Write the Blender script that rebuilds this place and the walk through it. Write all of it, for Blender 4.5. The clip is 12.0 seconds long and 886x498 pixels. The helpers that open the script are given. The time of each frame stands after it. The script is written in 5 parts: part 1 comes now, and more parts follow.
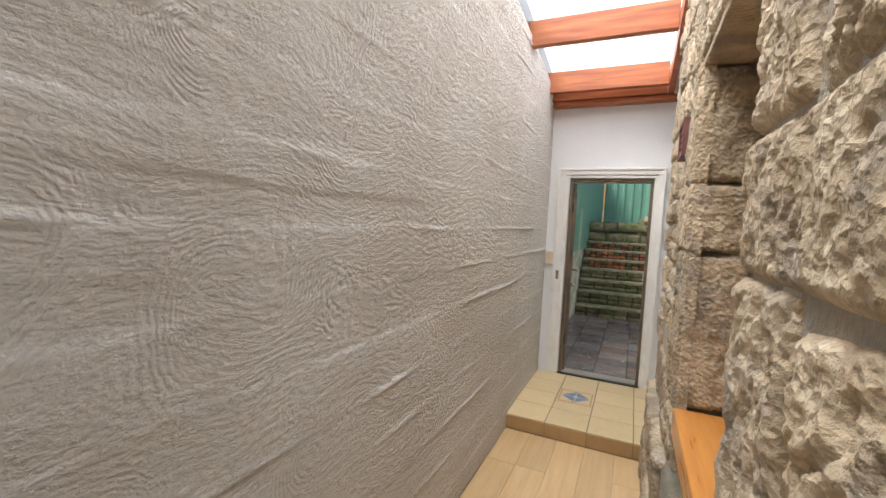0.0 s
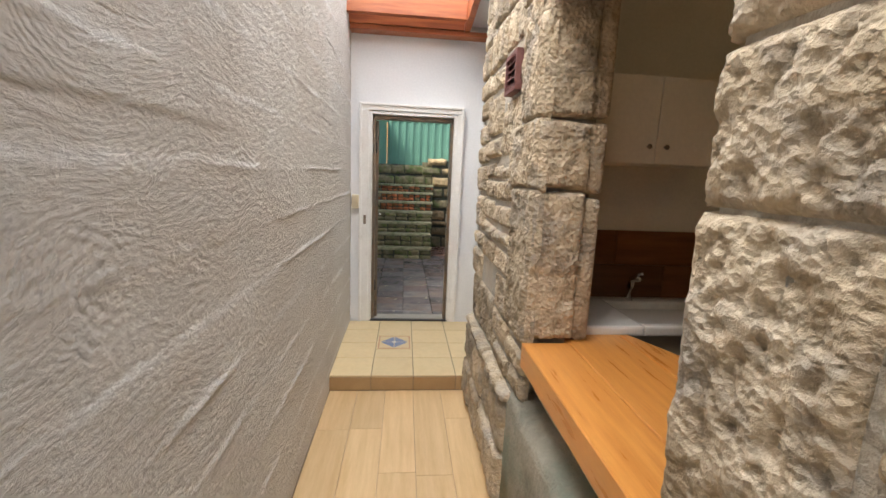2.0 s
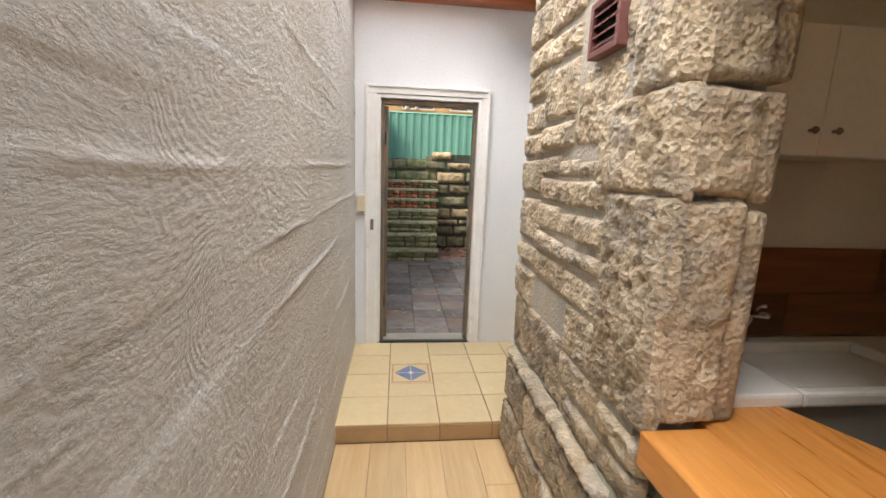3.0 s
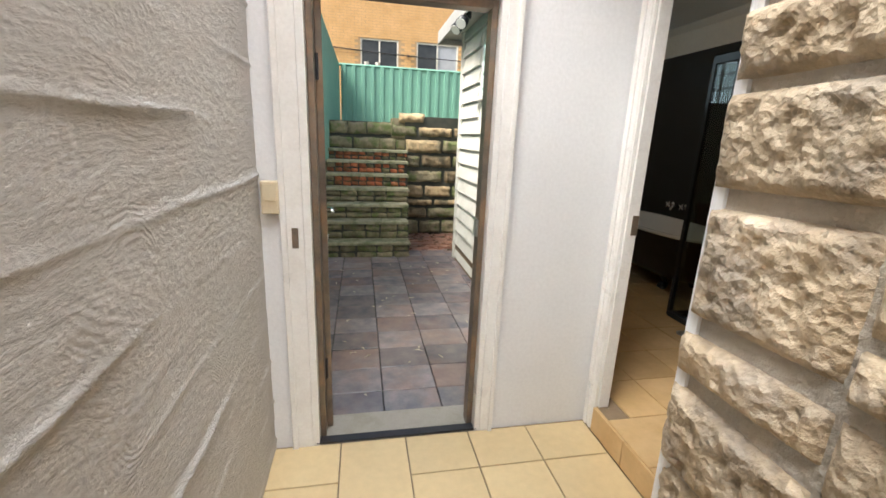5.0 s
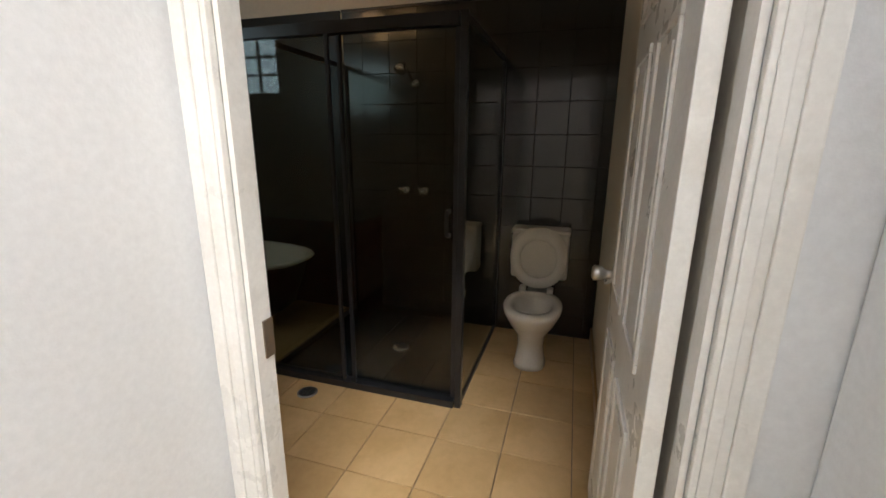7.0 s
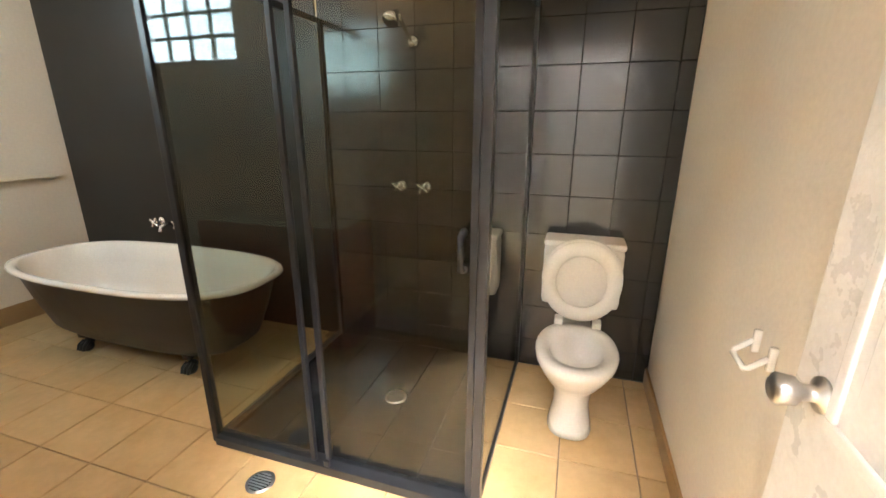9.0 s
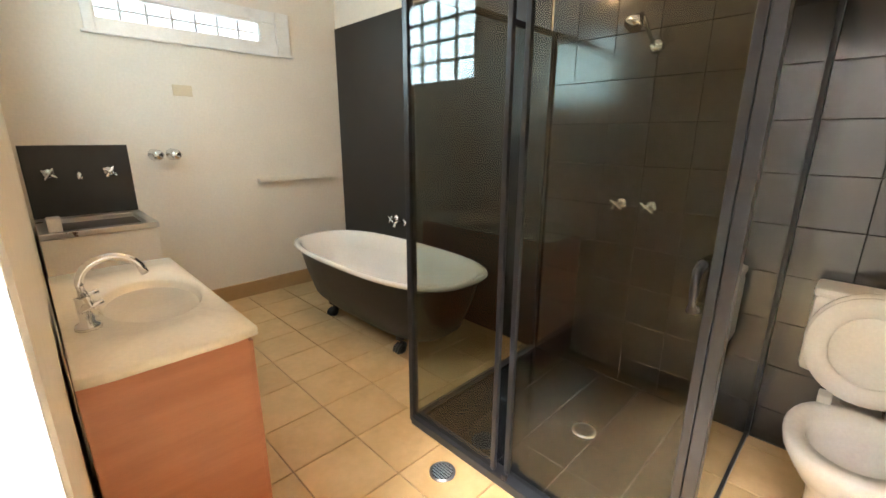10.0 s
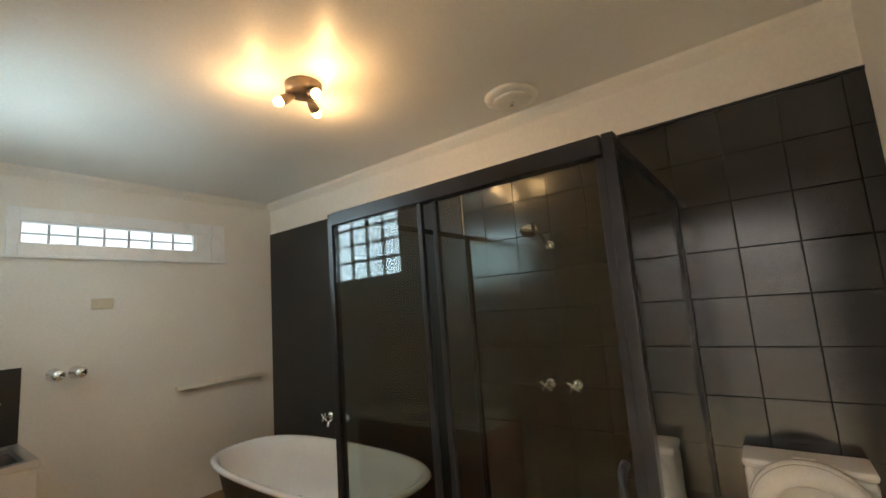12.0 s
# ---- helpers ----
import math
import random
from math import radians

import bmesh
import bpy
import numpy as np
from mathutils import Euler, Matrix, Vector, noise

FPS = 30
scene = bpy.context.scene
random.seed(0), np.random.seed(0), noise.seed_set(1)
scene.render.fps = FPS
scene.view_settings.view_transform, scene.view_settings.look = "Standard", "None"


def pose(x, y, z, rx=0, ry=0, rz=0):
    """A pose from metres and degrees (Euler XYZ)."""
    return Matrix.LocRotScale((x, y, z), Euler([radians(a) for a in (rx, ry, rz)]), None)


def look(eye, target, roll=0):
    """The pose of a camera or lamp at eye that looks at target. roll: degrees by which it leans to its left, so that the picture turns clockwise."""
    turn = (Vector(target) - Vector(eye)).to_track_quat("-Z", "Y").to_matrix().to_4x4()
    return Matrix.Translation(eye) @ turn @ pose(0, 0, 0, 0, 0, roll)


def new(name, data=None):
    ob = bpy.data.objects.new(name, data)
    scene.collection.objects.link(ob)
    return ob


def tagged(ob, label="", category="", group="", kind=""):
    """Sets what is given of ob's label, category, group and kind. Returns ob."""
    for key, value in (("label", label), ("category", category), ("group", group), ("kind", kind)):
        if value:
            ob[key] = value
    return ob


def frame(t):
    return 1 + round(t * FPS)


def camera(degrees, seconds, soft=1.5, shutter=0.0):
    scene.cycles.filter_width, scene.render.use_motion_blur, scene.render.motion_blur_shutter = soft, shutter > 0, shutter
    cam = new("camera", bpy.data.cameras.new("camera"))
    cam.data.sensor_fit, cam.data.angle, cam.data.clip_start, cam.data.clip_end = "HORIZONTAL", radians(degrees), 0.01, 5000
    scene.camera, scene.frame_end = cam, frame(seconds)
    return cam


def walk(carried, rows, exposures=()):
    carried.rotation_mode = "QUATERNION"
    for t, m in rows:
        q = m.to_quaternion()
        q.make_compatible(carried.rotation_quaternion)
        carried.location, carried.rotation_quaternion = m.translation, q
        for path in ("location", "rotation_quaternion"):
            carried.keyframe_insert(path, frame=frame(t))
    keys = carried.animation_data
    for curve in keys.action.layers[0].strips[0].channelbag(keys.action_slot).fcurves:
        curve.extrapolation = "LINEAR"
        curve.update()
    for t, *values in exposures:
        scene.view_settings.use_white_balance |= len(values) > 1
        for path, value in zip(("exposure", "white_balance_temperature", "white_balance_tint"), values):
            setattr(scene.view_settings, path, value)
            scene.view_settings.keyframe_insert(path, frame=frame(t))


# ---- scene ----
cam = camera(93.1, 12.0, soft=1.6)
PATH = [
    (0, (0.82, 1.64, 1.609), (-0.006, 3.457, 1.475), 2.8),
    (0.5, (0.704, 1.689, 1.608), (0.438, 3.661, 1.404), 1.7),
    (1, (0.599, 1.658, 1.609), (0.726, 3.639, 1.359), 1.5),
    (1.5, (0.541, 1.692, 1.601), (0.754, 3.658, 1.299), 2.3),
    (2, (0.505, 1.947, 1.572), (0.693, 3.907, 1.224), 2.4),
    (2.5, (0.434, 2.279, 1.571), (0.599, 4.236, 1.193), 2.5),
    (3, (0.336, 2.607, 1.579), (0.552, 4.559, 1.204), 2.1),
    (3.5, (0.365, 2.982, 1.563), (0.602, 4.931, 1.182), 2.5),
    (3.7, (0.392, 3.121, 1.576), (0.613, 5.07, 1.187), 2.5),
    (5.3, (0.4, 4.463, 1.512), (0.916, 6.321, 0.982), 2.2),
    (5.5, (0.422, 4.608, 1.492), (1.125, 6.405, 0.966), 2.2),
    (6, (0.515, 4.911, 1.516), (1.81, 6.353, 1.023), 2.2),
    (6.5, (0.718, 5.11, 1.566), (2.407, 6.08, 1.113), 0.7),
    (7, (0.901, 5.263, 1.627), (2.753, 5.832, 1.131), 0.5),
    (7.2, (0.972, 5.321, 1.622), (2.859, 5.727, 1.099), 0.3),
    (8.8, (1.606, 5.487, 1.607), (3.469, 5.908, 1.013), 0.1),
    (9, (1.622, 5.515, 1.615), (3.45, 6.089, 1.042), 0.2),
    (9.5, (1.659, 5.539, 1.612), (3.267, 6.598, 1.07), 0.4),
    (10, (1.647, 5.565, 1.61), (3.006, 6.937, 1.091), 0.2),
    (10.5, (1.629, 5.579, 1.614), (2.922, 7.046, 1.195), -0.1),
    (11, (1.599, 5.55, 1.678), (2.916, 7.055, 1.708), -2.7),
    (11.5, (1.621, 5.501, 1.754), (2.982, 6.897, 2.202), -4.9),
    (12, (1.643, 5.483, 1.739), (3.236, 6.664, 2.001), -4.3),
]
walk(cam, [(t, look(eye, target, roll)) for t, eye, target, roll in PATH],
     exposures=[(0, 0.3), (1.5, 0.4), (2.5, 0.55), (3.7, 0.7), (5.5, 0.8), (6.5, 0.75), (7.2, 0.9), (8.8, 3.55), (9.5, 3.75), (10.5, 3.45), (11.0, 3.05), (12.0, 2.6)])

# ---- world and light ----
world = bpy.data.worlds.new("world")
scene.world = world
world.use_nodes = True
wn, wl = world.node_tree.nodes, world.node_tree.links
sky = wn.new("ShaderNodeTexSky")
sky.sky_type, sky.sun_disc = "NISHITA", False
sky.sun_elevation, sky.sun_rotation = radians(53), radians(243)
sky.dust_density, sky.air_density = 6.0, 1.2
wn["Background"].inputs["Strength"].default_value = 0.15
wl.new(sky.outputs["Color"], wn["Background"].inputs["Color"])


def lamp(name, kind, m, energy, color, size=0.1, size_y=0.0):
    data = bpy.data.lights.new(name, kind)
    data.energy, data.color = energy, color
    if kind == "AREA":
        data.shape, data.size, data.size_y = "RECTANGLE", size, size_y or size
    elif kind == "SUN":
        data.angle = size
    else:
        data.shadow_soft_size = size
    ob = new(name, data)
    ob.matrix_world = m
    return ob


lamp("sun", "SUN", look((-6, 0, 9), (0, 3.0, 0)), 3.4, (1.0, 0.97, 0.93), radians(30))
# daylight in the roof opening of the passage
lamp("roof_daylight", "AREA", look((0.45, 1.6, 5.0), (0.45, 1.45, 4.0)), 240.0, (0.95, 0.98, 1.0), 2.2, 8.2)
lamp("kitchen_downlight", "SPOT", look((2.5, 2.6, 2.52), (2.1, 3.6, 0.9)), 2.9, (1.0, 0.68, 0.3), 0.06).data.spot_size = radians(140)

# ---- materials ----


def mat(name, c1, c2, rough=0.6, metal=0.0, grain=12.0, bump=0.2, fine=90.0, stretch=(1, 1, 1), piece=False, spread=0.0, stain=None, stain_scale=2.0, stain_amount=0.5, relief=0.01, coat=0.0, pores=0.0):
    """Two-scale procedural surface: broad variation, fine grain, optional stains, relief."""
    m = bpy.data.materials.new(name)
    m.use_nodes = True
    n, l = m.node_tree.nodes, m.node_tree.links
    b = n["Principled BSDF"]
    b.inputs["Metallic"].default_value = metal
    b.inputs["Coat Weight"].default_value = coat
    b.inputs["Coat Roughness"].default_value = rough
    tc = n.new("ShaderNodeTexCoord")
    mp = n.new("ShaderNodeMapping")
    mp.inputs["Scale"].default_value = stretch
    src = tc.outputs["Object"]
    info = n.new("ShaderNodeObjectInfo")
    if piece:
        add = n.new("ShaderNodeVectorMath")
        add.operation = "MULTIPLY_ADD"
        comb = n.new("ShaderNodeCombineXYZ")
        for i in range(3):
            l.new(info.outputs["Random"], comb.inputs[i])
        l.new(comb.outputs[0], add.inputs[0])
        add.inputs[1].default_value = (37, 61, 23)
        l.new(src, add.inputs[2])
        src = add.outputs[0]
    l.new(src, mp.inputs["Vector"])

    def tex(scale, detail=5.0, r=0.6):
        t = n.new("ShaderNodeTexNoise")
        t.inputs["Scale"].default_value, t.inputs["Detail"].default_value, t.inputs["Roughness"].default_value = scale, detail, r
        l.new(mp.outputs["Vector"], t.inputs["Vector"])
        return t.outputs["Fac"]

    broad, small = tex(grain), tex(fine, 3.0)
    ramp = n.new("ShaderNodeValToRGB")
    ramp.color_ramp.elements[0].position, ramp.color_ramp.elements[1].position = 0.3, 0.7
    ramp.color_ramp.elements[0].color, ramp.color_ramp.elements[1].color = (*c1, 1), (*c2, 1)
    l.new(broad, ramp.inputs["Fac"])
    col = ramp.outputs["Color"]
    if stain:
        st = tex(stain_scale, 6.0, 0.65)
        r2 = n.new("ShaderNodeMapRange")
        r2.inputs["From Min"].default_value, r2.inputs["From Max"].default_value, r2.inputs["To Max"].default_value = 0.47, 0.62, stain_amount
        l.new(st, r2.inputs["Value"])
        mx = n.new("ShaderNodeMix")
        mx.data_type = "RGBA"
        l.new(r2.outputs[0], mx.inputs["Factor"])
        l.new(col, mx.inputs["A"])
        mx.inputs["B"].default_value = (*stain, 1)
        col = mx.outputs["Result"]
    hsv = n.new("ShaderNodeHueSaturation")
    vr = n.new("ShaderNodeMapRange")
    vr.inputs["To Min"].default_value, vr.inputs["To Max"].default_value = 0.9, 1.1
    l.new(small, vr.inputs["Value"])
    val = vr.outputs[0]
    if spread:
        pr = n.new("ShaderNodeMapRange")
        pr.inputs["To Min"].default_value, pr.inputs["To Max"].default_value = 1 - spread, 1 + spread
        l.new(info.outputs["Random"], pr.inputs["Value"])
        mu = n.new("ShaderNodeMath")
        mu.operation = "MULTIPLY"
        l.new(val, mu.inputs[0])
        l.new(pr.outputs[0], mu.inputs[1])
        val = mu.outputs[0]
    l.new(val, hsv.inputs["Value"])
    l.new(col, hsv.inputs["Color"])
    l.new(hsv.outputs["Color"], b.inputs["Base Color"])
    rr = n.new("ShaderNodeMapRange")
    rr.inputs["To Min"].default_value, rr.inputs["To Max"].default_value = max(rough - 0.1, 0.03), min(rough + 0.1, 1)
    l.new(broad, rr.inputs["Value"])
    l.new(rr.outputs[0], b.inputs["Roughness"])
    if bump:
        hsum = n.new("ShaderNodeMath")
        hsum.operation = "ADD"
        l.new(broad, hsum.inputs[0])
        l.new(small, hsum.inputs[1])
        height = hsum.outputs[0]
        if pores:
            vo = n.new("ShaderNodeTexVoronoi")
            vo.inputs["Scale"].default_value = pores
            l.new(mp.outputs["Vector"], vo.inputs["Vector"])
            ad = n.new("ShaderNodeMath")
            ad.operation = "ADD"
            l.new(height, ad.inputs[0])
            l.new(vo.outputs["Distance"], ad.inputs[1])
            height = ad.outputs[0]
        bp = n.new("ShaderNodeBump")
        bp.inputs["Strength"].default_value, bp.inputs["Distance"].default_value = bump, relief
        l.new(height, bp.inputs["Height"])
        l.new(bp.outputs["Normal"], b.inputs["Normal"])
    return m


def render_coat():
    """Trowelled cement render: broken fans of fine trowel ripples, sand, ridge gleam painted as pale course lines."""
    m = mat("trowelled_render", (0.61, 0.57, 0.515), (0.69, 0.655, 0.61), 0.72, grain=1.3, bump=0.0, stain=(0.54, 0.49, 0.43), stain_scale=1.0, stain_amount=0.45)
    n, l = m.node_tree.nodes, m.node_tree.links
    b = n["Principled BSDF"]
    tc = n.new("ShaderNodeTexCoord")

    def math_node(op, a, c, third=None):
        k = n.new("ShaderNodeMath")
        k.operation = op
        for i, v in enumerate((a, c, third)):
            if v is None:
                continue
            if isinstance(v, float):
                k.inputs[i].default_value = v
            else:
                l.new(v, k.inputs[i])
        return k.outputs[0]

    def cloud(scale, detail, rough=0.6, vector=None):
        t = n.new("ShaderNodeTexNoise")
        t.inputs["Scale"].default_value, t.inputs["Detail"].default_value, t.inputs["Roughness"].default_value = scale, detail, rough
        l.new(vector or tc.outputs["Object"], t.inputs["Vector"])
        return t

    def band(value, low, high, top):
        r = n.new("ShaderNodeMapRange")
        r.inputs["From Min"].default_value, r.inputs["From Max"].default_value, r.inputs["To Max"].default_value = low, high, top
        l.new(value, r.inputs["Value"])
        return r.outputs[0]

    warp = cloud(1.7, 1.0)
    bent = n.new("ShaderNodeVectorMath")
    bent.operation = "MULTIPLY_ADD"
    l.new(warp.outputs["Color"], bent.inputs[0])
    bent.inputs[1].default_value = (0.3, 0.3, 0.3)
    l.new(tc.outputs["Object"], bent.inputs[2])
    # two families of sweeping strokes, each showing only in its own patches
    fans = None
    for scale, freq, seed in ((2.2, 290.0, 3.1), (3.1, 210.0, 4.3)):
        vo = n.new("ShaderNodeTexVoronoi")
        vo.feature = "SMOOTH_F1"
        vo.inputs["Scale"].default_value = scale
        l.new(bent.outputs[0], vo.inputs["Vector"])
        jitter = cloud(30.0, 2.0)
        d = math_node("MULTIPLY_ADD", jitter.outputs["Fac"], 0.03, vo.outputs["Distance"])
        wave = math_node("SINE", math_node("MULTIPLY", d, freq), 0.0)
        patch = band(cloud(seed, 3.0).outputs["Fac"], 0.52, 0.64, 0.2)
        fan = math_node("MULTIPLY", wave, patch)
        fans = fan if fans is None else math_node("ADD", fans, fan)
    sand = cloud(42.0, 9.0, 0.75)
    drag = n.new("ShaderNodeMapping")
    drag.inputs["Scale"].default_value = (40.0, 16.0, 60.0)
    l.new(bent.outputs[0], drag.inputs["Vector"])
    drags = cloud(1.0, 4.0, 0.6, drag.outputs["Vector"])
    height = math_node("MULTIPLY_ADD", sand.outputs["Fac"], 1.6, fans)
    height = math_node("MULTIPLY_ADD", drags.outputs["Fac"], 1.6, height)
    bp = n.new("ShaderNodeBump")
    bp.inputs["Strength"].default_value, bp.inputs["Distance"].default_value = 1.0, 0.009
    l.new(height, bp.inputs["Height"])
    l.new(bp.outputs["Normal"], b.inputs["Normal"])
    # gleam of smooth ridges along some block courses, mixed in as paler colour
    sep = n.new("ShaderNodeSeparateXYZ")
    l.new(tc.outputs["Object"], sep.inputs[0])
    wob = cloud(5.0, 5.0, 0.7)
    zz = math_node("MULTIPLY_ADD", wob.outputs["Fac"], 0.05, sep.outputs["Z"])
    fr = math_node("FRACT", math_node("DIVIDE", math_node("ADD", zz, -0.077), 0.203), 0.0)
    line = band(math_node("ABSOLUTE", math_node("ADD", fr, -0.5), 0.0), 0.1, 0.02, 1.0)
    ridge_gleam = math_node("MULTIPLY", line, band(cloud(2.4, 5.0, 0.65).outputs["Fac"], 0.44, 0.58, 0.8))
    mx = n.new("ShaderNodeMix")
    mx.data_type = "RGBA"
    l.new(ridge_gleam, mx.inputs["Factor"])
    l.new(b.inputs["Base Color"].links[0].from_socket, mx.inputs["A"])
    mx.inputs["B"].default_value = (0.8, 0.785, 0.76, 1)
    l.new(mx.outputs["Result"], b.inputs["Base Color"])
    return m


def glass(name, tint, gloss=0.12, rough=0.02):
    """A thin pane: mostly clear with a tint, mirror gloss by Fresnel."""
    m = bpy.data.materials.new(name)
    m.use_nodes = True
    n, l = m.node_tree.nodes, m.node_tree.links
    n.remove(n["Principled BSDF"])
    tr, gl, mx, fr, ad = n.new("ShaderNodeBsdfTransparent"), n.new("ShaderNodeBsdfGlossy"), n.new("ShaderNodeMixShader"), n.new("ShaderNodeLayerWeight"), n.new("ShaderNodeMath")
    tr.inputs["Color"].default_value = (*tint, 1)
    gl.inputs["Roughness"].default_value = rough
    fr.inputs["Blend"].default_value = 0.5
    po = n.new("ShaderNodeMath")
    po.operation = "POWER"
    po.inputs[1].default_value = 4.0
    l.new(fr.outputs["Facing"], po.inputs[0])
    ad.operation = "ADD"
    ad.inputs[1].default_value = gloss
    ad.use_clamp = True
    l.new(po.outputs[0], ad.inputs[0])
    l.new(ad.outputs[0], mx.inputs["Fac"])
    l.new(tr.outputs[0], mx.inputs[1])
    l.new(gl.outputs[0], mx.inputs[2])
    l.new(mx.outputs[0], n["Material Output"].inputs["Surface"])
    return m


def glow(name, color, strength):
    m = bpy.data.materials.new(name)
    m.use_nodes = True
    b = m.node_tree.nodes["Principled BSDF"]
    b.inputs["Base Color"].default_value = (*color, 1)
    b.inputs["Emission Color"].default_value = (*color, 1)
    b.inputs["Emission Strength"].default_value = strength
    return m


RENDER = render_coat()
WHITE = mat("white_wall_paint", (0.74, 0.75, 0.76), (0.79, 0.8, 0.81), 0.6, grain=2.0, bump=0.12, fine=60)
CREAM = mat("cream_wall_paint", (0.72, 0.67, 0.58), (0.78, 0.73, 0.64), 0.55, grain=2.0, bump=0.1, fine=60)
CEIL = mat("satin_ceiling_paint", (0.7, 0.68, 0.62), (0.75, 0.73, 0.68), 0.35, grain=1.5, bump=0.05)
GLOSSW = mat("white_gloss_paint", (0.76, 0.75, 0.72), (0.82, 0.81, 0.78), 0.3, grain=6, bump=0.06, stain=(0.62, 0.58, 0.52), stain_scale=7, stain_amount=0.25)
STONE = mat("sandstone", (0.35, 0.265, 0.165), (0.64, 0.53, 0.385), 0.9, grain=7, bump=1.0, fine=85, piece=True, spread=0.18, stain=(0.25, 0.225, 0.2), stain_scale=5, stain_amount=0.6, relief=0.009, pores=55)
MORTAR = mat("grey_mortar", (0.38, 0.335, 0.27), (0.54, 0.48, 0.39), 0.95, grain=6, bump=0.7, fine=60, stain=(0.24, 0.25, 0.25), stain_scale=3, relief=0.015)
CEMENT = mat("grey_cement_patch", (0.17, 0.175, 0.18), (0.33, 0.34, 0.34), 0.85, grain=6, bump=0.6, fine=40, stain=(0.42, 0.42, 0.4), stain_scale=7, relief=0.012)
PLINTH = mat("weathered_green_grey_render", (0.17, 0.16, 0.12), (0.36, 0.32, 0.25), 0.9, grain=5, bump=0.8, fine=50, stain=(0.16, 0.2, 0.15), stain_scale=3.5, stain_amount=0.6, relief=0.012)
OAK = mat("pale_oak_laminate", (0.56, 0.37, 0.18), (0.68, 0.48, 0.26), 0.32, grain=4, bump=0.04, fine=50, stretch=(6, 0.5, 1), piece=True, spread=0.1)
HONEY = mat("varnished_honey_timber", (0.5, 0.185, 0.035), (0.66, 0.29, 0.07), 0.3, grain=5, bump=0.05, fine=45, stretch=(7, 0.5, 3), piece=True, spread=0.06, coat=0.3)
REDWOOD = mat("red_stained_pine", (0.33, 0.085, 0.03), (0.5, 0.17, 0.06), 0.45, grain=4, bump=0.12, fine=40, stretch=(0.5, 7, 7), piece=True, stain=(0.16, 0.035, 0.02), stain_scale=3, stain_amount=0.5)
TILE = mat("glazed_cream_tile", (0.66, 0.5, 0.27), (0.74, 0.59, 0.35), 0.35, grain=3, bump=0.05, fine=25, piece=True, spread=0.06, stain=(0.6, 0.42, 0.2), stain_scale=3, stain_amount=0.35)
TANTILE = mat("tan_bathroom_tile", (0.56, 0.37, 0.17), (0.66, 0.46, 0.24), 0.38, grain=3, bump=0.06, fine=25, piece=True, spread=0.06, stain=(0.48, 0.3, 0.13), stain_scale=4, stain_amount=0.4)
RISER = mat("brown_riser_tile", (0.36, 0.22, 0.1), (0.44, 0.29, 0.14), 0.4, grain=4, bump=0.05, piece=True, spread=0.06)
GROUT = mat("brown_grout", (0.22, 0.16, 0.1), (0.3, 0.22, 0.14), 0.9, grain=8, bump=0.3)
BLUEIN = mat("blue_mosaic_glaze", (0.12, 0.17, 0.33), (0.2, 0.25, 0.4), 0.4, grain=20, bump=0.1)
ROSEIN = mat("terracotta_mosaic_glaze", (0.5, 0.24, 0.12), (0.58, 0.34, 0.2), 0.4, grain=20, bump=0.1)
BLACKT = mat("black_glazed_tile", (0.006, 0.007, 0.009), (0.012, 0.013, 0.016), 0.17, coat=0.5, grain=1.2, bump=0.02, fine=30, piece=True, spread=0.25)
BLACKP = mat("black_painted_panel", (0.014, 0.013, 0.012), (0.022, 0.021, 0.019), 0.35, grain=3, bump=0.05)
BGROUT = mat("dark_grout", (0.03, 0.03, 0.03), (0.05, 0.05, 0.05), 0.8, grain=8, bump=0.2)
LGROUT = mat("pale_worn_grout", (0.07, 0.065, 0.06), (0.14, 0.13, 0.12), 0.8, grain=5, bump=0.2)
BLACKM = mat("black_powder_coated_aluminium", (0.012, 0.013, 0.016), (0.022, 0.024, 0.03), 0.32, grain=8, bump=0.03)
CHROME = mat("chrome", (0.75, 0.75, 0.75), (0.82, 0.82, 0.82), 0.1, 1.0, grain=5, bump=0.0)
STEEL = mat("brushed_stainless_steel", (0.5, 0.5, 0.5), (0.6, 0.6, 0.6), 0.3, 1.0, grain=5, bump=0.02, fine=200)
BRONZE = mat("weathered_bronze_aluminium", (0.13, 0.11, 0.09), (0.24, 0.2, 0.16), 0.4, 0.6, grain=10, bump=0.1, stain=(0.35, 0.22, 0.12), stain_scale=6, stain_amount=0.5)
CERAMIC = mat("white_ceramic", (0.78, 0.76, 0.71), (0.82, 0.8, 0.76), 0.12, grain=3, bump=0.0, coat=0.4)
SEATP = mat("cream_plastic", (0.74, 0.71, 0.64), (0.78, 0.75, 0.68), 0.3, grain=3, bump=0.0)
ENAMEL = mat("white_bath_enamel", (0.8, 0.77, 0.73), (0.84, 0.81, 0.77), 0.12, grain=3, bump=0.0, coat=0.3)
BATHBLK = mat("black_bath_paint", (0.012, 0.012, 0.013), (0.022, 0.022, 0.022), 0.4, grain=10, bump=0.08)
VANTOP = mat("cream_vanity_top", (0.76, 0.71, 0.6), (0.8, 0.75, 0.65), 0.22, grain=3, bump=0.0, coat=0.2)
VANWOOD = mat("red_brown_veneer", (0.34, 0.115, 0.05), (0.42, 0.16, 0.075), 0.35, grain=3, bump=0.03, fine=60, stretch=(0.6, 6, 6))
BEIGE = mat("beige_plastic", (0.62, 0.53, 0.36), (0.68, 0.59, 0.42), 0.4, grain=5, bump=0.0)
PAVER = mat("wet_blue_brick_paver", (0.12, 0.125, 0.145), (0.27, 0.235, 0.235), 0.15, grain=7, bump=0.2, fine=60, piece=True, spread=0.25, stain=(0.26, 0.16, 0.12), stain_scale=1.3, stain_amount=0.5, relief=0.005)
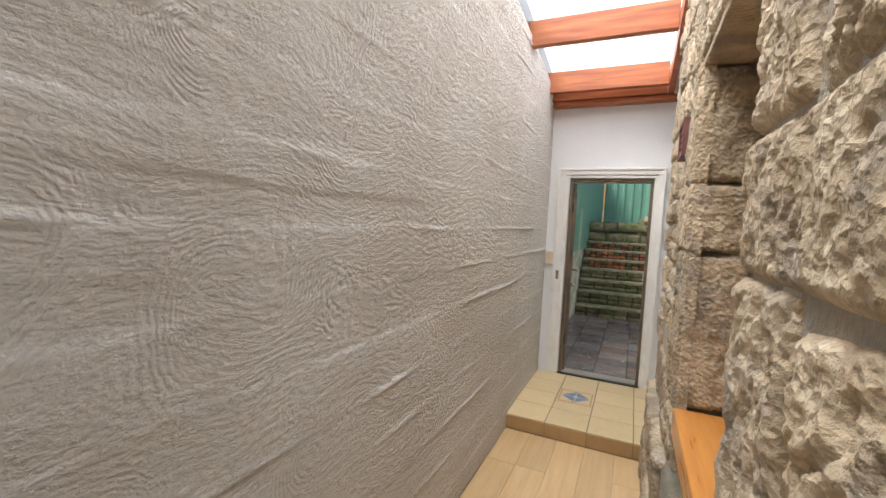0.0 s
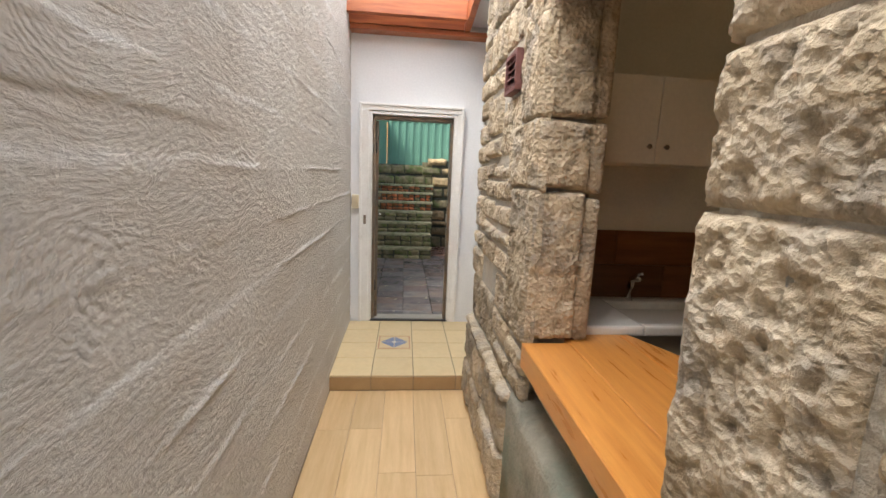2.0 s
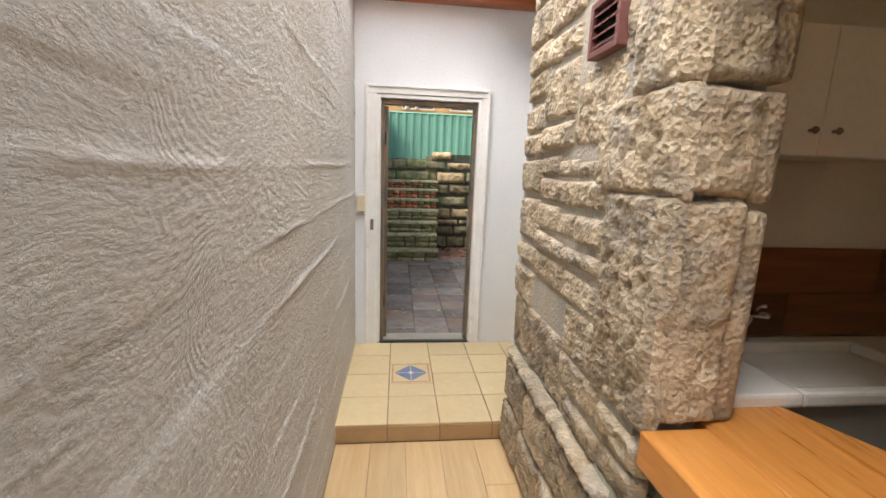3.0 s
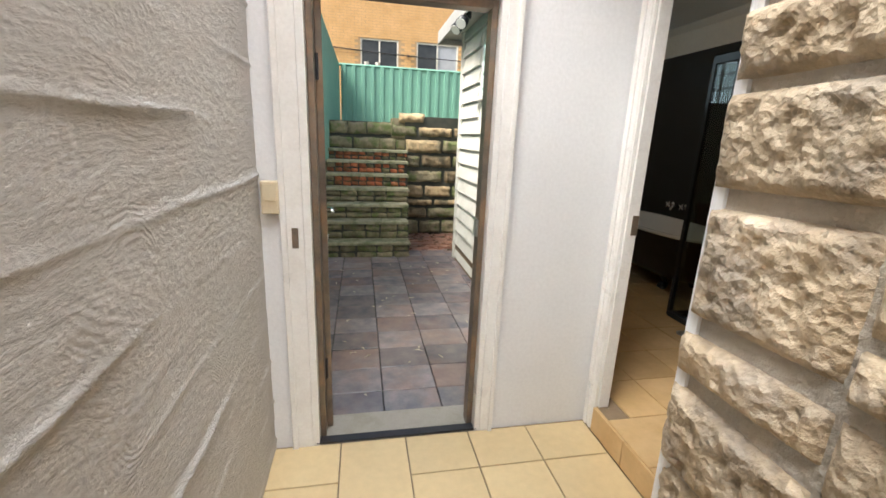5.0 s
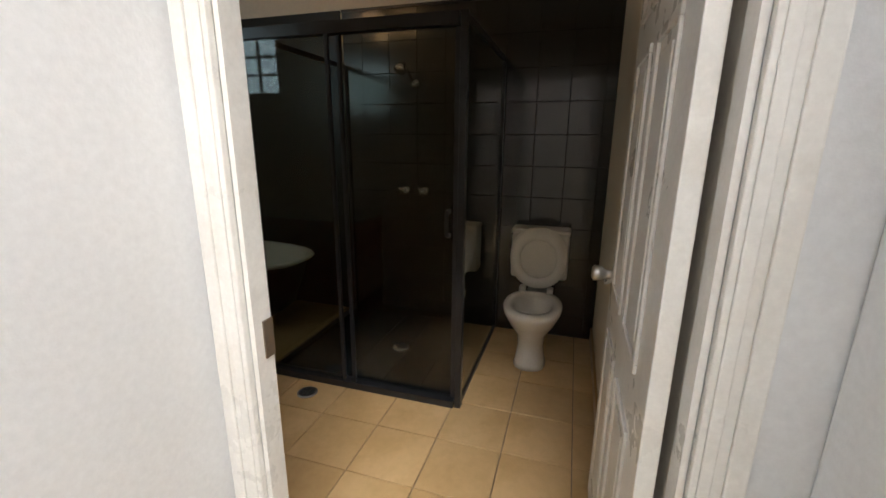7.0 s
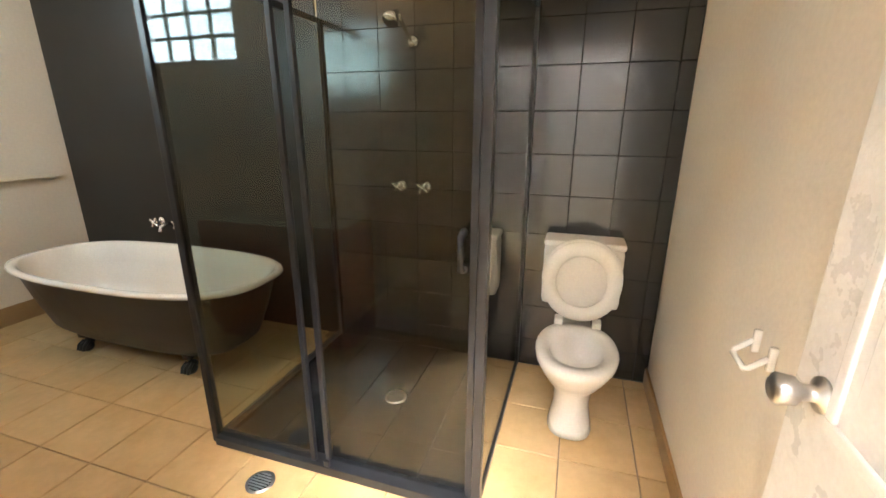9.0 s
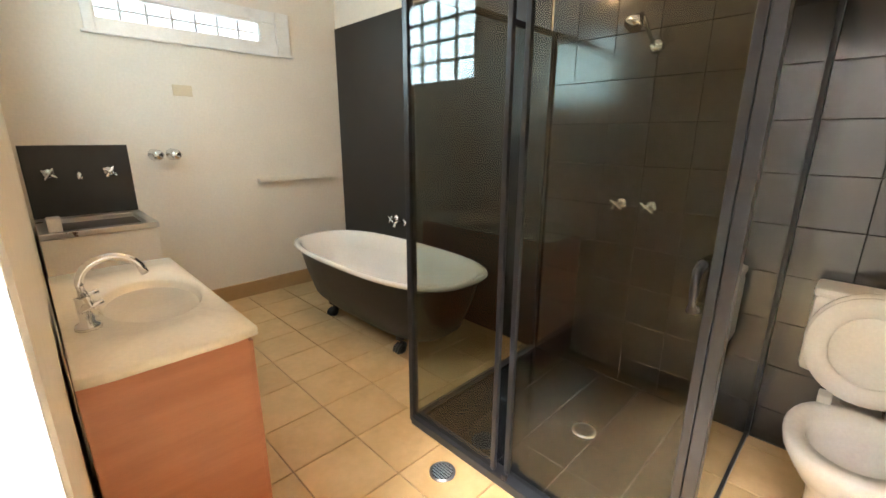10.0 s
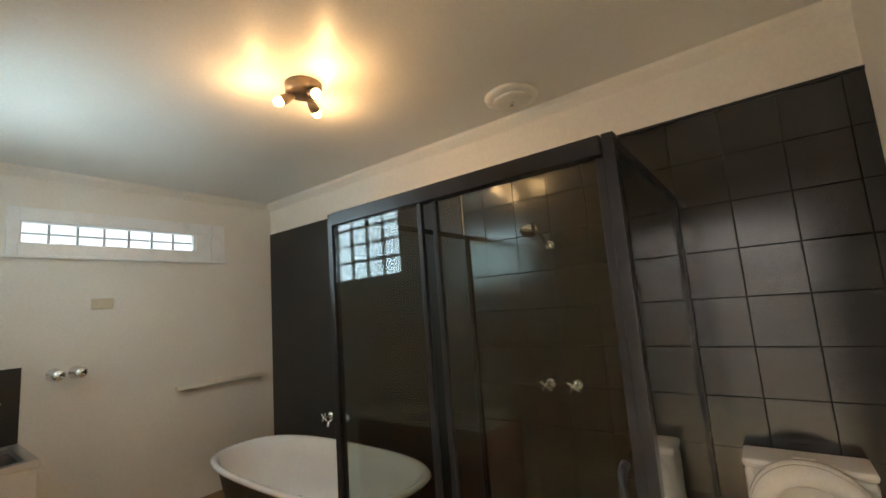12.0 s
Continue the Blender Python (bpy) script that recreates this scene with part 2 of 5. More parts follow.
SAND = mat("dark_wet_joint_sand", (0.035, 0.04, 0.03), (0.07, 0.07, 0.05), 0.6, grain=10, bump=0.5)
CONC = mat("stained_concrete", (0.32, 0.3, 0.26), (0.46, 0.42, 0.36), 0.6, grain=5, bump=0.4, stain=(0.2, 0.2, 0.13), stain_scale=5)
MOSSY = mat("mossy_stone", (0.15, 0.125, 0.07), (0.3, 0.26, 0.16), 0.75, grain=9, bump=0.8, fine=50, piece=True, spread=0.3, stain=(0.09, 0.14, 0.03), stain_scale=5, stain_amount=0.8, relief=0.012)
REDBRICK = mat("mossy_red_brick", (0.4, 0.1, 0.045), (0.58, 0.2, 0.09), 0.8, grain=8, bump=0.7, fine=60, piece=True, spread=0.35, stain=(0.1, 0.12, 0.04), stain_scale=6, stain_amount=0.6, relief=0.01)
RUBBLE = mat("garden_wall_sandstone", (0.27, 0.2, 0.11), (0.52, 0.39, 0.22), 0.85, grain=5, bump=0.9, fine=50, piece=True, spread=0.4, stain=(0.08, 0.08, 0.05), stain_scale=4, stain_amount=0.8, relief=0.014)
TREAD = mat("pale_worn_tread", (0.26, 0.25, 0.15), (0.44, 0.41, 0.29), 0.7, grain=8, bump=0.5, piece=True, spread=0.2, stain=(0.1, 0.13, 0.04), stain_scale=5, stain_amount=0.7)
GREEN = mat("green_steel_fence", (0.16, 0.36, 0.27), (0.2, 0.42, 0.32), 0.45, grain=3, bump=0.04, stain=(0.14, 0.3, 0.23), stain_scale=2, stain_amount=0.3)
BOARD = mat("white_weatherboard_paint", (0.7, 0.69, 0.62), (0.77, 0.76, 0.7), 0.5, grain=3, bump=0.12, piece=True, spread=0.04, stain=(0.5, 0.5, 0.42), stain_scale=4, stain_amount=0.3)
OLDWHITE = mat("flaking_whitewash", (0.62, 0.62, 0.52), (0.72, 0.72, 0.64), 0.8, grain=5, bump=0.4, stain=(0.3, 0.36, 0.18), stain_scale=4, stain_amount=0.7)
YBRICK = mat("yellow_brick", (0.56, 0.34, 0.14), (0.66, 0.42, 0.2), 0.85, grain=3, bump=0.2, piece=True, spread=0.1)
YMORT = mat("buff_mortar", (0.4, 0.28, 0.15), (0.48, 0.34, 0.2), 0.9, grain=4, bump=0.2)
DARKWIN = mat("dark_window_glass", (0.03, 0.035, 0.04), (0.06, 0.065, 0.07), 0.08, grain=2, bump=0.0)
CURTAIN = mat("grey_window_blind", (0.35, 0.38, 0.42), (0.45, 0.48, 0.52), 0.6, grain=3, bump=0.1)
SOFFIT = mat("grey_soffit_paint", (0.4, 0.4, 0.38), (0.48, 0.48, 0.46), 0.6, grain=3, bump=0.1)
JARRAH = mat("dark_brown_splash_timber", (0.11, 0.04, 0.016), (0.2, 0.08, 0.03), 0.35, grain=4, bump=0.04, stretch=(0.5, 6, 6), piece=True, spread=0.35)
MAROON = mat("maroon_vent_paint", (0.13, 0.045, 0.04), (0.2, 0.08, 0.07), 0.6, grain=10, bump=0.2)
SCREEN = glass("shower_glass", (0.86, 0.89, 0.87), 0.04, 0.01)
CLEAR = glass("window_glass", (0.95, 0.97, 1.0), 0.04)
POLY = glass("clear_roof_sheet", (0.92, 0.96, 1.0), 0.03, 0.15)
pn, pl = POLY.node_tree.nodes, POLY.node_tree.links
haze, blend = pn.new("ShaderNodeBsdfTranslucent"), pn.new("ShaderNodeMixShader")
haze.inputs["Color"].default_value, blend.inputs["Fac"].default_value = (0.95, 0.96, 0.98, 1), 0.4
pl.new(pn["Material Output"].inputs["Surface"].links[0].from_socket, blend.inputs[1])
pl.new(haze.outputs[0], blend.inputs[2])
pl.new(blend.outputs[0], pn["Material Output"].inputs["Surface"])
FROST = glow("frosted_window_daylight", (0.78, 0.91, 1.0), 0.22)
FROSTW = glow("frosted_louvre_daylight", (0.68, 0.9, 1.0), 1.6)
BULB = glow("warm_bulb_glass", (1.0, 0.6, 0.24), 5.0)

# ---- mesh helpers ----
ORIGIN = {}


def box(bm, x0, x1, y0, y1, z0, z1, bevel=0.0):
    m = Matrix.LocRotScale(((x0 + x1) / 2, (y0 + y1) / 2, (z0 + z1) / 2), None, (abs(x1 - x0), abs(y1 - y0), abs(z1 - z0)))
    made = bmesh.ops.create_cube(bm, size=1.0, matrix=m)
    if bevel:
        edges = list({e for v in made["verts"] for e in v.link_edges})
        bmesh.ops.bevel(bm, geom=edges, offset=bevel, segments=2, affect="EDGES", profile=0.6)
    return bm


def boxes(*rows, bevel=0.0):
    bm = bmesh.new()
    for r in rows:
        box(bm, *r, bevel=bevel)
    return bm


def tube(bm, points, r, seg=12, radii=None):
    """A round bar along a list of points, capped."""
    pts = [Vector(p) for p in points]
    rings = []
    for i, p in enumerate(pts):
        d = (pts[min(i + 1, len(pts) - 1)] - pts[max(i - 1, 0)]).normalized()
        q = d.to_track_quat("Z", "Y")
        rad = radii[i] if radii else r
        rings.append([bm.verts.new(p + q @ Vector((rad * math.cos(a), rad * math.sin(a), 0))) for a in (2 * math.pi * k / seg for k in range(seg))])
    for a, b in zip(rings, rings[1:]):
        for k in range(seg):
            bm.faces.new((a[k], a[(k + 1) % seg], b[(k + 1) % seg], b[k]))
    bm.faces.new(rings[0][::-1])
    bm.faces.new(rings[-1])
    return bm


def prism(bm, outline, axis, a0, a1):
    """Extrudes a 2D outline along an axis (0 x, 1 y, 2 z)."""
    def at(u, v, w):
        return {0: (w, u, v), 1: (u, w, v), 2: (u, v, w)}[axis]
    lo = [bm.verts.new(at(u, v, a0)) for u, v in outline]
    hi = [bm.verts.new(at(u, v, a1)) for u, v in outline]
    k = len(outline)
    for i in range(k):
        bm.faces.new((lo[i], lo[(i + 1) % k], hi[(i + 1) % k], hi[i]))
    bm.faces.new(lo[::-1])
    bm.faces.new(hi)
    bmesh.ops.recalc_face_normals(bm, faces=bm.faces)
    return bm


def loft(bm, rings, cap_first=True, cap_last=True):
    made = [[bm.verts.new(p) for p in ring] for ring in rings]
    k = len(made[0])
    for a, b in zip(made, made[1:]):
        for i in range(k):
            bm.faces.new((a[i], a[(i + 1) % k], b[(i + 1) % k], b[i]))
    if cap_first:
        bm.faces.new(made[0][::-1])
    if cap_last:
        bm.faces.new(made[-1])
    bmesh.ops.recalc_face_normals(bm, faces=bm.faces)
    return bm


def oval(cx, cy, z, rx, ry, n=36, power=2.0):
    out = []
    for i in range(n):
        a = 2 * math.pi * i / n
        c, s = math.cos(a), math.sin(a)
        out.append((cx + rx * math.copysign(abs(c) ** (2 / power), c), cy + ry * math.copysign(abs(s) ** (2 / power), s), z))
    return out


def thing(name, base, label, category, group="", kind=""):
    ob = new(name)
    ob.location = base
    ORIGIN[ob] = Vector(base)
    return tagged(ob, label, category, group, kind)


def mesh_of(name, bm, material, smooth=False):
    me = bpy.data.meshes.new(name)
    if smooth:
        for f in bm.faces:
            f.smooth = True
    bm.to_mesh(me)
    bm.free()
    me.materials.append(material)
    return me


def part(name, bm, material, parent, label="", smooth=False):
    """One mesh object under a thing or a part; the bmesh is in world coordinates."""
    base = ORIGIN.get(parent, Vector((0, 0, 0)))
    bmesh.ops.translate(bm, verts=bm.verts, vec=-base)
    ob = new(name, mesh_of(name, bm, material, smooth))
    ob.parent = parent
    ORIGIN[ob] = base
    return tagged(ob, label)


def solid(name, bm, material, label, category, kind="structure", group="", smooth=False):
    ob = new(name, mesh_of(name, bm, material, smooth))
    ORIGIN[ob] = Vector((0, 0, 0))
    return tagged(ob, label, category, group, kind)


def piece(name, me, place, parent, turn=0.0):
    """A piece on shared mesh data, placed in world coordinates under its parent."""
    ob = new(name, me)
    ob.parent = parent
    ob.matrix_basis = Matrix.Translation(Vector(place) - ORIGIN.get(parent, Vector((0, 0, 0)))) @ Matrix.Rotation(turn, 4, "Z")
    return ob


TILES = {}


def tile_mesh(name, w, d, h, material, bevel=0.003):
    key = (name, round(w, 3), round(d, 3), round(h, 3), material.name)
    if key not in TILES:
        bm = bmesh.new()
        b = bevel
        loft(bm, [[(-w / 2, -d / 2, 0), (w / 2, -d / 2, 0), (w / 2, d / 2, 0), (-w / 2, d / 2, 0)],
                  [(-w / 2, -d / 2, h - b), (w / 2, -d / 2, h - b), (w / 2, d / 2, h - b), (-w / 2, d / 2, h - b)],
                  [(-w / 2 + b, -d / 2 + b, h), (w / 2 - b, -d / 2 + b, h), (w / 2 - b, d / 2 - b, h), (-w / 2 + b, d / 2 - b, h)]])
        TILES[key] = mesh_of(name, bm, material)
    return TILES[key]

# ---- passage: structure ----


def relief_wall():
    """Rendered block wall: shallow course lines ghosting through the coat."""
    ys, zs = np.arange(-2.0, 6.0001, 0.025), np.linspace(0, 1, 360)
    verts, faces = [], []
    for y in ys:
        top = 2.93 + 0.115 * (6.0 - y)
        for k in zs:
            z = k * top
            wob = 0.012 * noise.noise((0, y * 2.2, z * 3.0))
            f = ((z - 0.052 + wob) / 0.203) % 1.0
            course = int((z - 0.052 + wob) / 0.203)
            ridge = math.exp(-((f - 0.5) / (0.05 if f > 0.5 else 0.03)) ** 2) * (0.0012 + 0.017 * max(0.0, noise.noise((3.3, y * 1.9, course * 5.1)) - 0.02))
            step = 0.0025 * math.tanh((f - 0.5) * 14) * noise.noise((8.3, y * 1.1, course * 3.7))
            g = ((y + 0.2 * (course % 2)) / 0.4) % 1.0
            joint = math.exp(-((g - 0.5) / 0.03) ** 2) * 0.004 * max(0.0, noise.noise((7.1, y * 1.3, z * 2.0)) + 0.1)
            lump = 0.003 * noise.noise((1.1, y * 1.6, z * 1.6)) + 0.0012 * noise.noise((5.1, y * 7, z * 8)) + 0.0007 * noise.noise((2.1, y * 17, z * 19))
            verts.append((ridge - step + joint + lump - 0.004, y, z))
    n = len(zs)
    for i in range(len(ys) - 1):
        for j in range(n - 1):
            a = i * n + j
            faces.append((a, a + n, a + n + 1, a + 1))
    me = bpy.data.meshes.new("wall_west")
    me.from_pydata(verts, [], faces)
    me.polygons.foreach_set("use_smooth", [True] * len(faces))
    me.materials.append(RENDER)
    ob = new("wall_west", me)
    ORIGIN[ob] = Vector((0, 0, 0))
    return tagged(ob, "long grey-beige trowelled render wall over blockwork", "wall", kind="structure")


west = relief_wall()
bm = bmesh.new()
prism(bm, [(-2.0, 0), (6.0, 0), (6.0, 2.9), (-2.0, 3.8)], 0, -0.25, -0.03)
part("block_core", bm, MORTAR, west)

DX0, DX1, DTOP = 0.165, 0.975, 2.125
bm = boxes((-0.25, DX0 - 0.005, 6.0, 6.16, 0, 3.3), (DX1 + 0.005, 1.6, 6.0, 6.16, 0, 3.3), (DX0 - 0.005, DX1 + 0.005, 6.0, 6.16, DTOP, 3.3))
solid("wall_north", bm, WHITE, "smooth white painted end wall round the back door", "wall")
bm = boxes((-0.25, 1.6, -2.15, -2.0, 0, 4.0))
solid("wall_south", bm, WHITE, "plain white wall closing the passage", "wall")

# lower floor, raised landing
ground_floor = solid("floor", boxes((-0.05, 1.3, -2.0, 4.82, -0.08, -0.012)), GROUT, "pale oak laminate floor of the passage", "floor")
landing = solid("landing", boxes((-0.02, 1.6, 4.83, 6.16, -0.05, 0.101)), GROUT, "raised landing of cream tiles before the back door", "landing")
bath_floor = solid("bathroom_floor", boxes((1.575, 3.95, 5.0, 9.3, -0.05, 0.245)), GROUT, "tan tiled bathroom floor one step above the landing", "floor")

# roof over the passage: purlins, edge rafter, clear sheet
solid("roof_sheet", prism(bmesh.new(), [(-2.1, 4.3), (6.0, 3.095), (6.0, 3.105), (-2.1, 4.31)], 0, -0.3, 1.06), POLY, "clear corrugated roof sheet over the passage", "roof").visible_shadow = False


def beam(y, z, h, t, x0=-0.12, x1=0.99):
    ob = thing("roof_beam", (x0, y, z), "red-stained pine roof beam across the passage", "beam", "beams over the passage")
    part("timber", boxes((x0, x1, y - t / 2, y + t / 2, z, z + h), bevel=0.004), REDWOOD, ob)


beam(5.915, 2.82, 0.17, 0.11)
for i in range(9):
    y = 5.75 - 0.8 * i
    beam(y, 2.86 + 0.15 * (5.75 - y), 0.19, 0.07)
ledger = thing("wall_plate", (0.5, 5.95, 2.78), "dark red-brown timber wall plate above the door wall", "beam")
part("timber", boxes((0.0, 1.55, 5.87, 5.997, 2.775, 2.815), bevel=0.003), REDWOOD, ledger)
bm = bmesh.new()
prism(bm, [(-2.0, 4.0), (5.9, 2.82), (5.9, 3.0), (-2.0, 4.18)], 0, 0.995, 1.045)
rafter = thing("edge_rafter", (1.02, 2.0, 3.0), "red-stained pine rafter along the stone wall", "beam")
part("timber", bm, REDWOOD, rafter)
bm = bmesh.new()
prism(bm, [(-2.0, 4.05), (6.0, 2.9), (6.0, 2.93), (-2.0, 4.08)], 0, 1.05, 1.75)
solid("soffit", bm, WHITE, "white lined soffit beside the roof sheet", "ceiling")
bm = bmesh.new()
prism(bm, [(-2.0, 3.86), (5.85, 2.95), (5.85, 3.12), (-2.0, 4.2)], 0, -0.2, -0.03)
solid("flashing", bm, BLACKM, "dark metal flashing above the rendered wall", "flashing")

# ---- stone wall ----
OY0, OY1, OZ0, OZ1 = 2.635, 3.6, 0.8, 2.27
SX, EX = 1.06, 1.5
CX = SX - 0.031
bm = boxes((CX, EX, -2.0, OY0 - 0.03, 0.55, 3.2), (CX, 1.27, OY1 + 0.05, 4.3, 0.55, 3.2), (CX, EX + 0.07, 4.3, 4.85, 0.1, 3.2), (CX, EX, OY0 - 0.03, OY1 + 0.05, OZ1 + 0.03, 3.2), (SX + 0.05, EX, OY0 - 0.03, OY1 + 0.05, 0.1, 0.775))
stone_wall = solid("wall_east", bm, MORTAR, "rough sandstone wall with deep mortar joints", "wall")


def stone_mesh(w, h, seed, depth=0.05, rough=0.013, res=0.02, round_edge=0.03, lean=0.0):
    """A hewn block face: rounded arrises and a pecked, lumpy front, facing -x; width along y."""
    ny, nz = max(4, int(w / res)), max(4, int(h / res))
    verts, faces = [], []
    for j in range(nz + 1):
        for i in range(ny + 1):
            u, v = w * (i / ny - 0.5), h * (j / nz - 0.5)
            e = min(w / 2 - abs(u), h / 2 - abs(v))
            k = min(1.0, e / round_edge)
            fall = depth * (1 - math.sqrt(max(0.0, 1 - (1 - k) ** 2)))
            skew = u + 0.35 * v
            pit = noise.noise((skew * 34 + seed, v * 24, seed * 1.7)) + 0.45 * noise.noise((skew * 70, v * 55 + seed, seed))
            peck = rough * 1.55 * min(0.12, pit + 0.1) + rough * 0.3 * noise.noise((u * 45, v * 45, seed + 4))
            lump = rough * 0.7 * noise.noise((u * 5, v * 5 + seed * 3.1, seed)) + rough * 0.5 * noise.noise((u * 13, v * 13, seed + 9))
            wob = 0.018 * noise.noise((v * 8, seed, 2.0)) if abs(u) > w / 2 - 1e-4 else 0.0
            woz = 0.018 * noise.noise((u * 8, seed, 5.0)) if abs(v) > h / 2 - 1e-4 else 0.0
            verts.append((-depth + fall + (peck + lump) * k * -1, u + wob, v + woz + lean * u))
    n = ny + 1
    for j in range(nz):
        for i in range(ny):
            a = j * n + i
            faces.append((a, a + n, a + n + 1, a + 1))
    me = bpy.data.meshes.new("stone")
    me.from_pydata(verts, [], faces)
    me.polygons.foreach_set("use_smooth", [True] * len(faces))
    me.materials.append(STONE)
    return me


SEED = [0]


def lay(y0, y1, z0, z1, depth=0.05, rough=0.013, x=SX + 0.004, gap=0.012, lean=0.0, turn=0.0):
    SEED[0] += 1
    gap = gap * 0.6 - 0.016
    me = stone_mesh(y1 - y0 - gap, z1 - z0 - gap, SEED[0] * 1.37, depth, rough, res=0.0085 if y1 > 0.95 and z1 < 2.75 else 0.02, round_edge=0.028, lean=lean)
    piece("stone", me, (x, (y0 + y1) / 2, (z0 + z1) / 2), stone_wall, turn)


rng = random.Random(4)


def rubble(y0, y1, z0, z1, low=0.1, high=0.24, wlow=0.12, whigh=0.4, x=SX + 0.004, big=0.013):
    z = z0
    while z < z1 - 0.05:
        h = min(rng.uniform(low, high), z1 - z)
        if z1 - z - h < 0.07:
            h = z1 - z
        y = y0
        while y < y1 - 0.04:
            w = min(rng.uniform(wlow, whigh), y1 - y)
            if y1 - y - w < 0.09:
                w = y1 - y
            cut = rng.uniform(0, 0.03)
            lay(y, y + w, z, z + h - cut, rng.uniform(0.046, 0.062), big, x, 0.018, rng.uniform(-0.06, 0.06))
            y += w
        z += h


# dressed quoins beside the opening
for q in ((3.6, 3.93, 0.86, 1.53), (3.6, 4.02, 1.53, 1.81), (3.6, 3.86, 1.81, 2.3), (2.33, 2.635, 0.5, 1.53), (1.9, 2.635, 1.535, 1.79), (2.36, 2.635, 1.8, 2.36), (1.55, 2.34, 1.95, 2.36), (3.2, 3.95, 2.3, 2.68), (2.3, 3.2, 2.3, 2.68)):
    lay(*q, 0.055, 0.015, gap=0.008)
for q in ((1.95, 2.32, 1.02, 1.52), (1.98, 2.33, 0.62, 1.01), (1.98, 2.34, 1.8, 1.94), (2.0, 2.33, 0.3, 0.6)):
    lay(*q, 0.045, 0.02, gap=0.02, lean=-0.12)
for q in ((0.95, 1.66, 1.0, 1.9), (1.0, 1.7, 0.35, 0.98), (1.2, 1.95, 1.95, 2.36), (0.2, 0.93, 0.9, 1.5), (0.2, 0.93, 1.52, 2.3)):
    lay(*q, 0.05, 0.012, gap=0.03)
for q in ((3.93, 4.2, 0.86, 1.06), (4.2, 4.88, 0.6, 0.9), (3.96, 4.25, 1.68, 1.92), (3.87, 3.93, 1.92, 2.25)):
    lay(*q, 0.045, 0.014)
rubble(3.6, 4.2, 0.6, 0.86, 0.12, 0.14, 0.2, 0.4)
rubble(3.95, 4.6, 1.07, 1.66, 0.09, 0.17, 0.13, 0.33)
rubble(4.6, 4.88, 0.9, 2.9, 0.12, 0.25, 0.26, 0.3)
rubble(4.26, 4.6, 1.68, 2.68, 0.12, 0.26, 0.16, 0.34)
rubble(3.87, 4.26, 2.2, 2.68, 0.14, 0.24, 0.16, 0.3)
rubble(-1.9, 4.6, 2.69, 3.15, 0.18, 0.25, 0.3, 0.7)
rubble(-1.9, 0.18, 0.6, 2.68, 0.25, 0.4, 0.35, 0.8)
# plastered return of the wall in the door recess
part("plaster_return", boxes((1.022, 1.573, 4.851, 4.882, 0.105, 3.2), bevel=0.012), WHITE, stone_wall, "white plastered return of the stone wall")
# reveals of the opening: hewn blocks on the far and near jambs and the lintel
for z0, z1 in ((0.885, 1.53), (1.53, 1.81), (1.81, 2.27)):
    SEED[0] += 1
    me = stone_mesh(0.235, z1 - z0 - 0.008, SEED[0] * 1.9, 0.035, 0.013, res=0.015, round_edge=0.02)
    piece("stone", me, (1.13, OY1 + 0.034, (z0 + z1) / 2), stone_wall, math.pi / 2)
    SEED[0] += 1
    me = stone_mesh(0.4, z1 - z0 - 0.008, SEED[0] * 1.9, 0.035, 0.013, round_edge=0.02)
    piece("stone", me, (1.24, OY0 - 0.034, (z0 + z1) / 2), stone_wall, -math.pi / 2)
part("lintel_soffit", boxes((1.02, 1.45, OY0 - 0.02, OY1 + 0.04, OZ1, OZ1 + 0.03), bevel=0.008), STONE, stone_wall)
bm = bmesh.new()
for z0, z1 in ((0.885, 1.5), (1.52, 1.8), (1.82, 2.27)):
    box(bm, 1.235, 1.312, OY1 + 0.012, OY1 + 0.09, z0, z1, bevel=0.022)
part("inner_jamb_bead", bm, STONE, stone_wall, "rounded brown sandstone bead inside the opening", True)
# grey cement patch over part of the wall
bm = bmesh.new()
for k in range(9):
    z0 = 0.62 + 0.14 * k
    c = 1.86 - 0.05 * k * (0.3 if k < 4 else 0.6) + 0.05 * math.sin(k * 2.1)
    w = 0.11 + 0.09 * math.exp(-((k - 1) / 2.0) ** 2)
    loft(bm, [[(SX - 0.062 - 0.01 * s + 0.006 * noise.noise((k, a, s)), c + w * (1 - 0.3 * s) * math.cos(a), z0 + 0.11 * (1 - 0.3 * s) * math.sin(a)) for a in (2 * math.pi * q / 16 for q in range(16))] for s in (-3, 0, 1)], True, True)
part("cement_patch", bm, CEMENT, stone_wall, "smeared grey cement patch between the stones", True)
# plinth and ledge under the opening
bm = bmesh.new()
nseg = 70
rings = []
for i in range(nseg + 1):
    y = -2.0 + 6.82 * i / nseg
    o = 0.012 * noise.noise((y * 4, 1, 1))
    t = 0.6 + 0.02 * noise.noise((y * 3, 7, 1))
    rings.append([(1.45, y, 0), (0.995 + 0.3 * o, y, 0), (0.998 + o, y, 0.25), (1.0 + o, y, t - 0.06), (1.02 + o, y, t), (1.12, y, t + 0.035), (1.45, y, t + 0.05)])
loft(bm, rings)
part("plinth", bm, PLINTH, stone_wall, "weathered grey-green plinth with a rough ledge", True)
rubble(3.7, 4.82, 0.02, 0.62, 0.16, 0.3, 0.2, 0.5, 1.018)

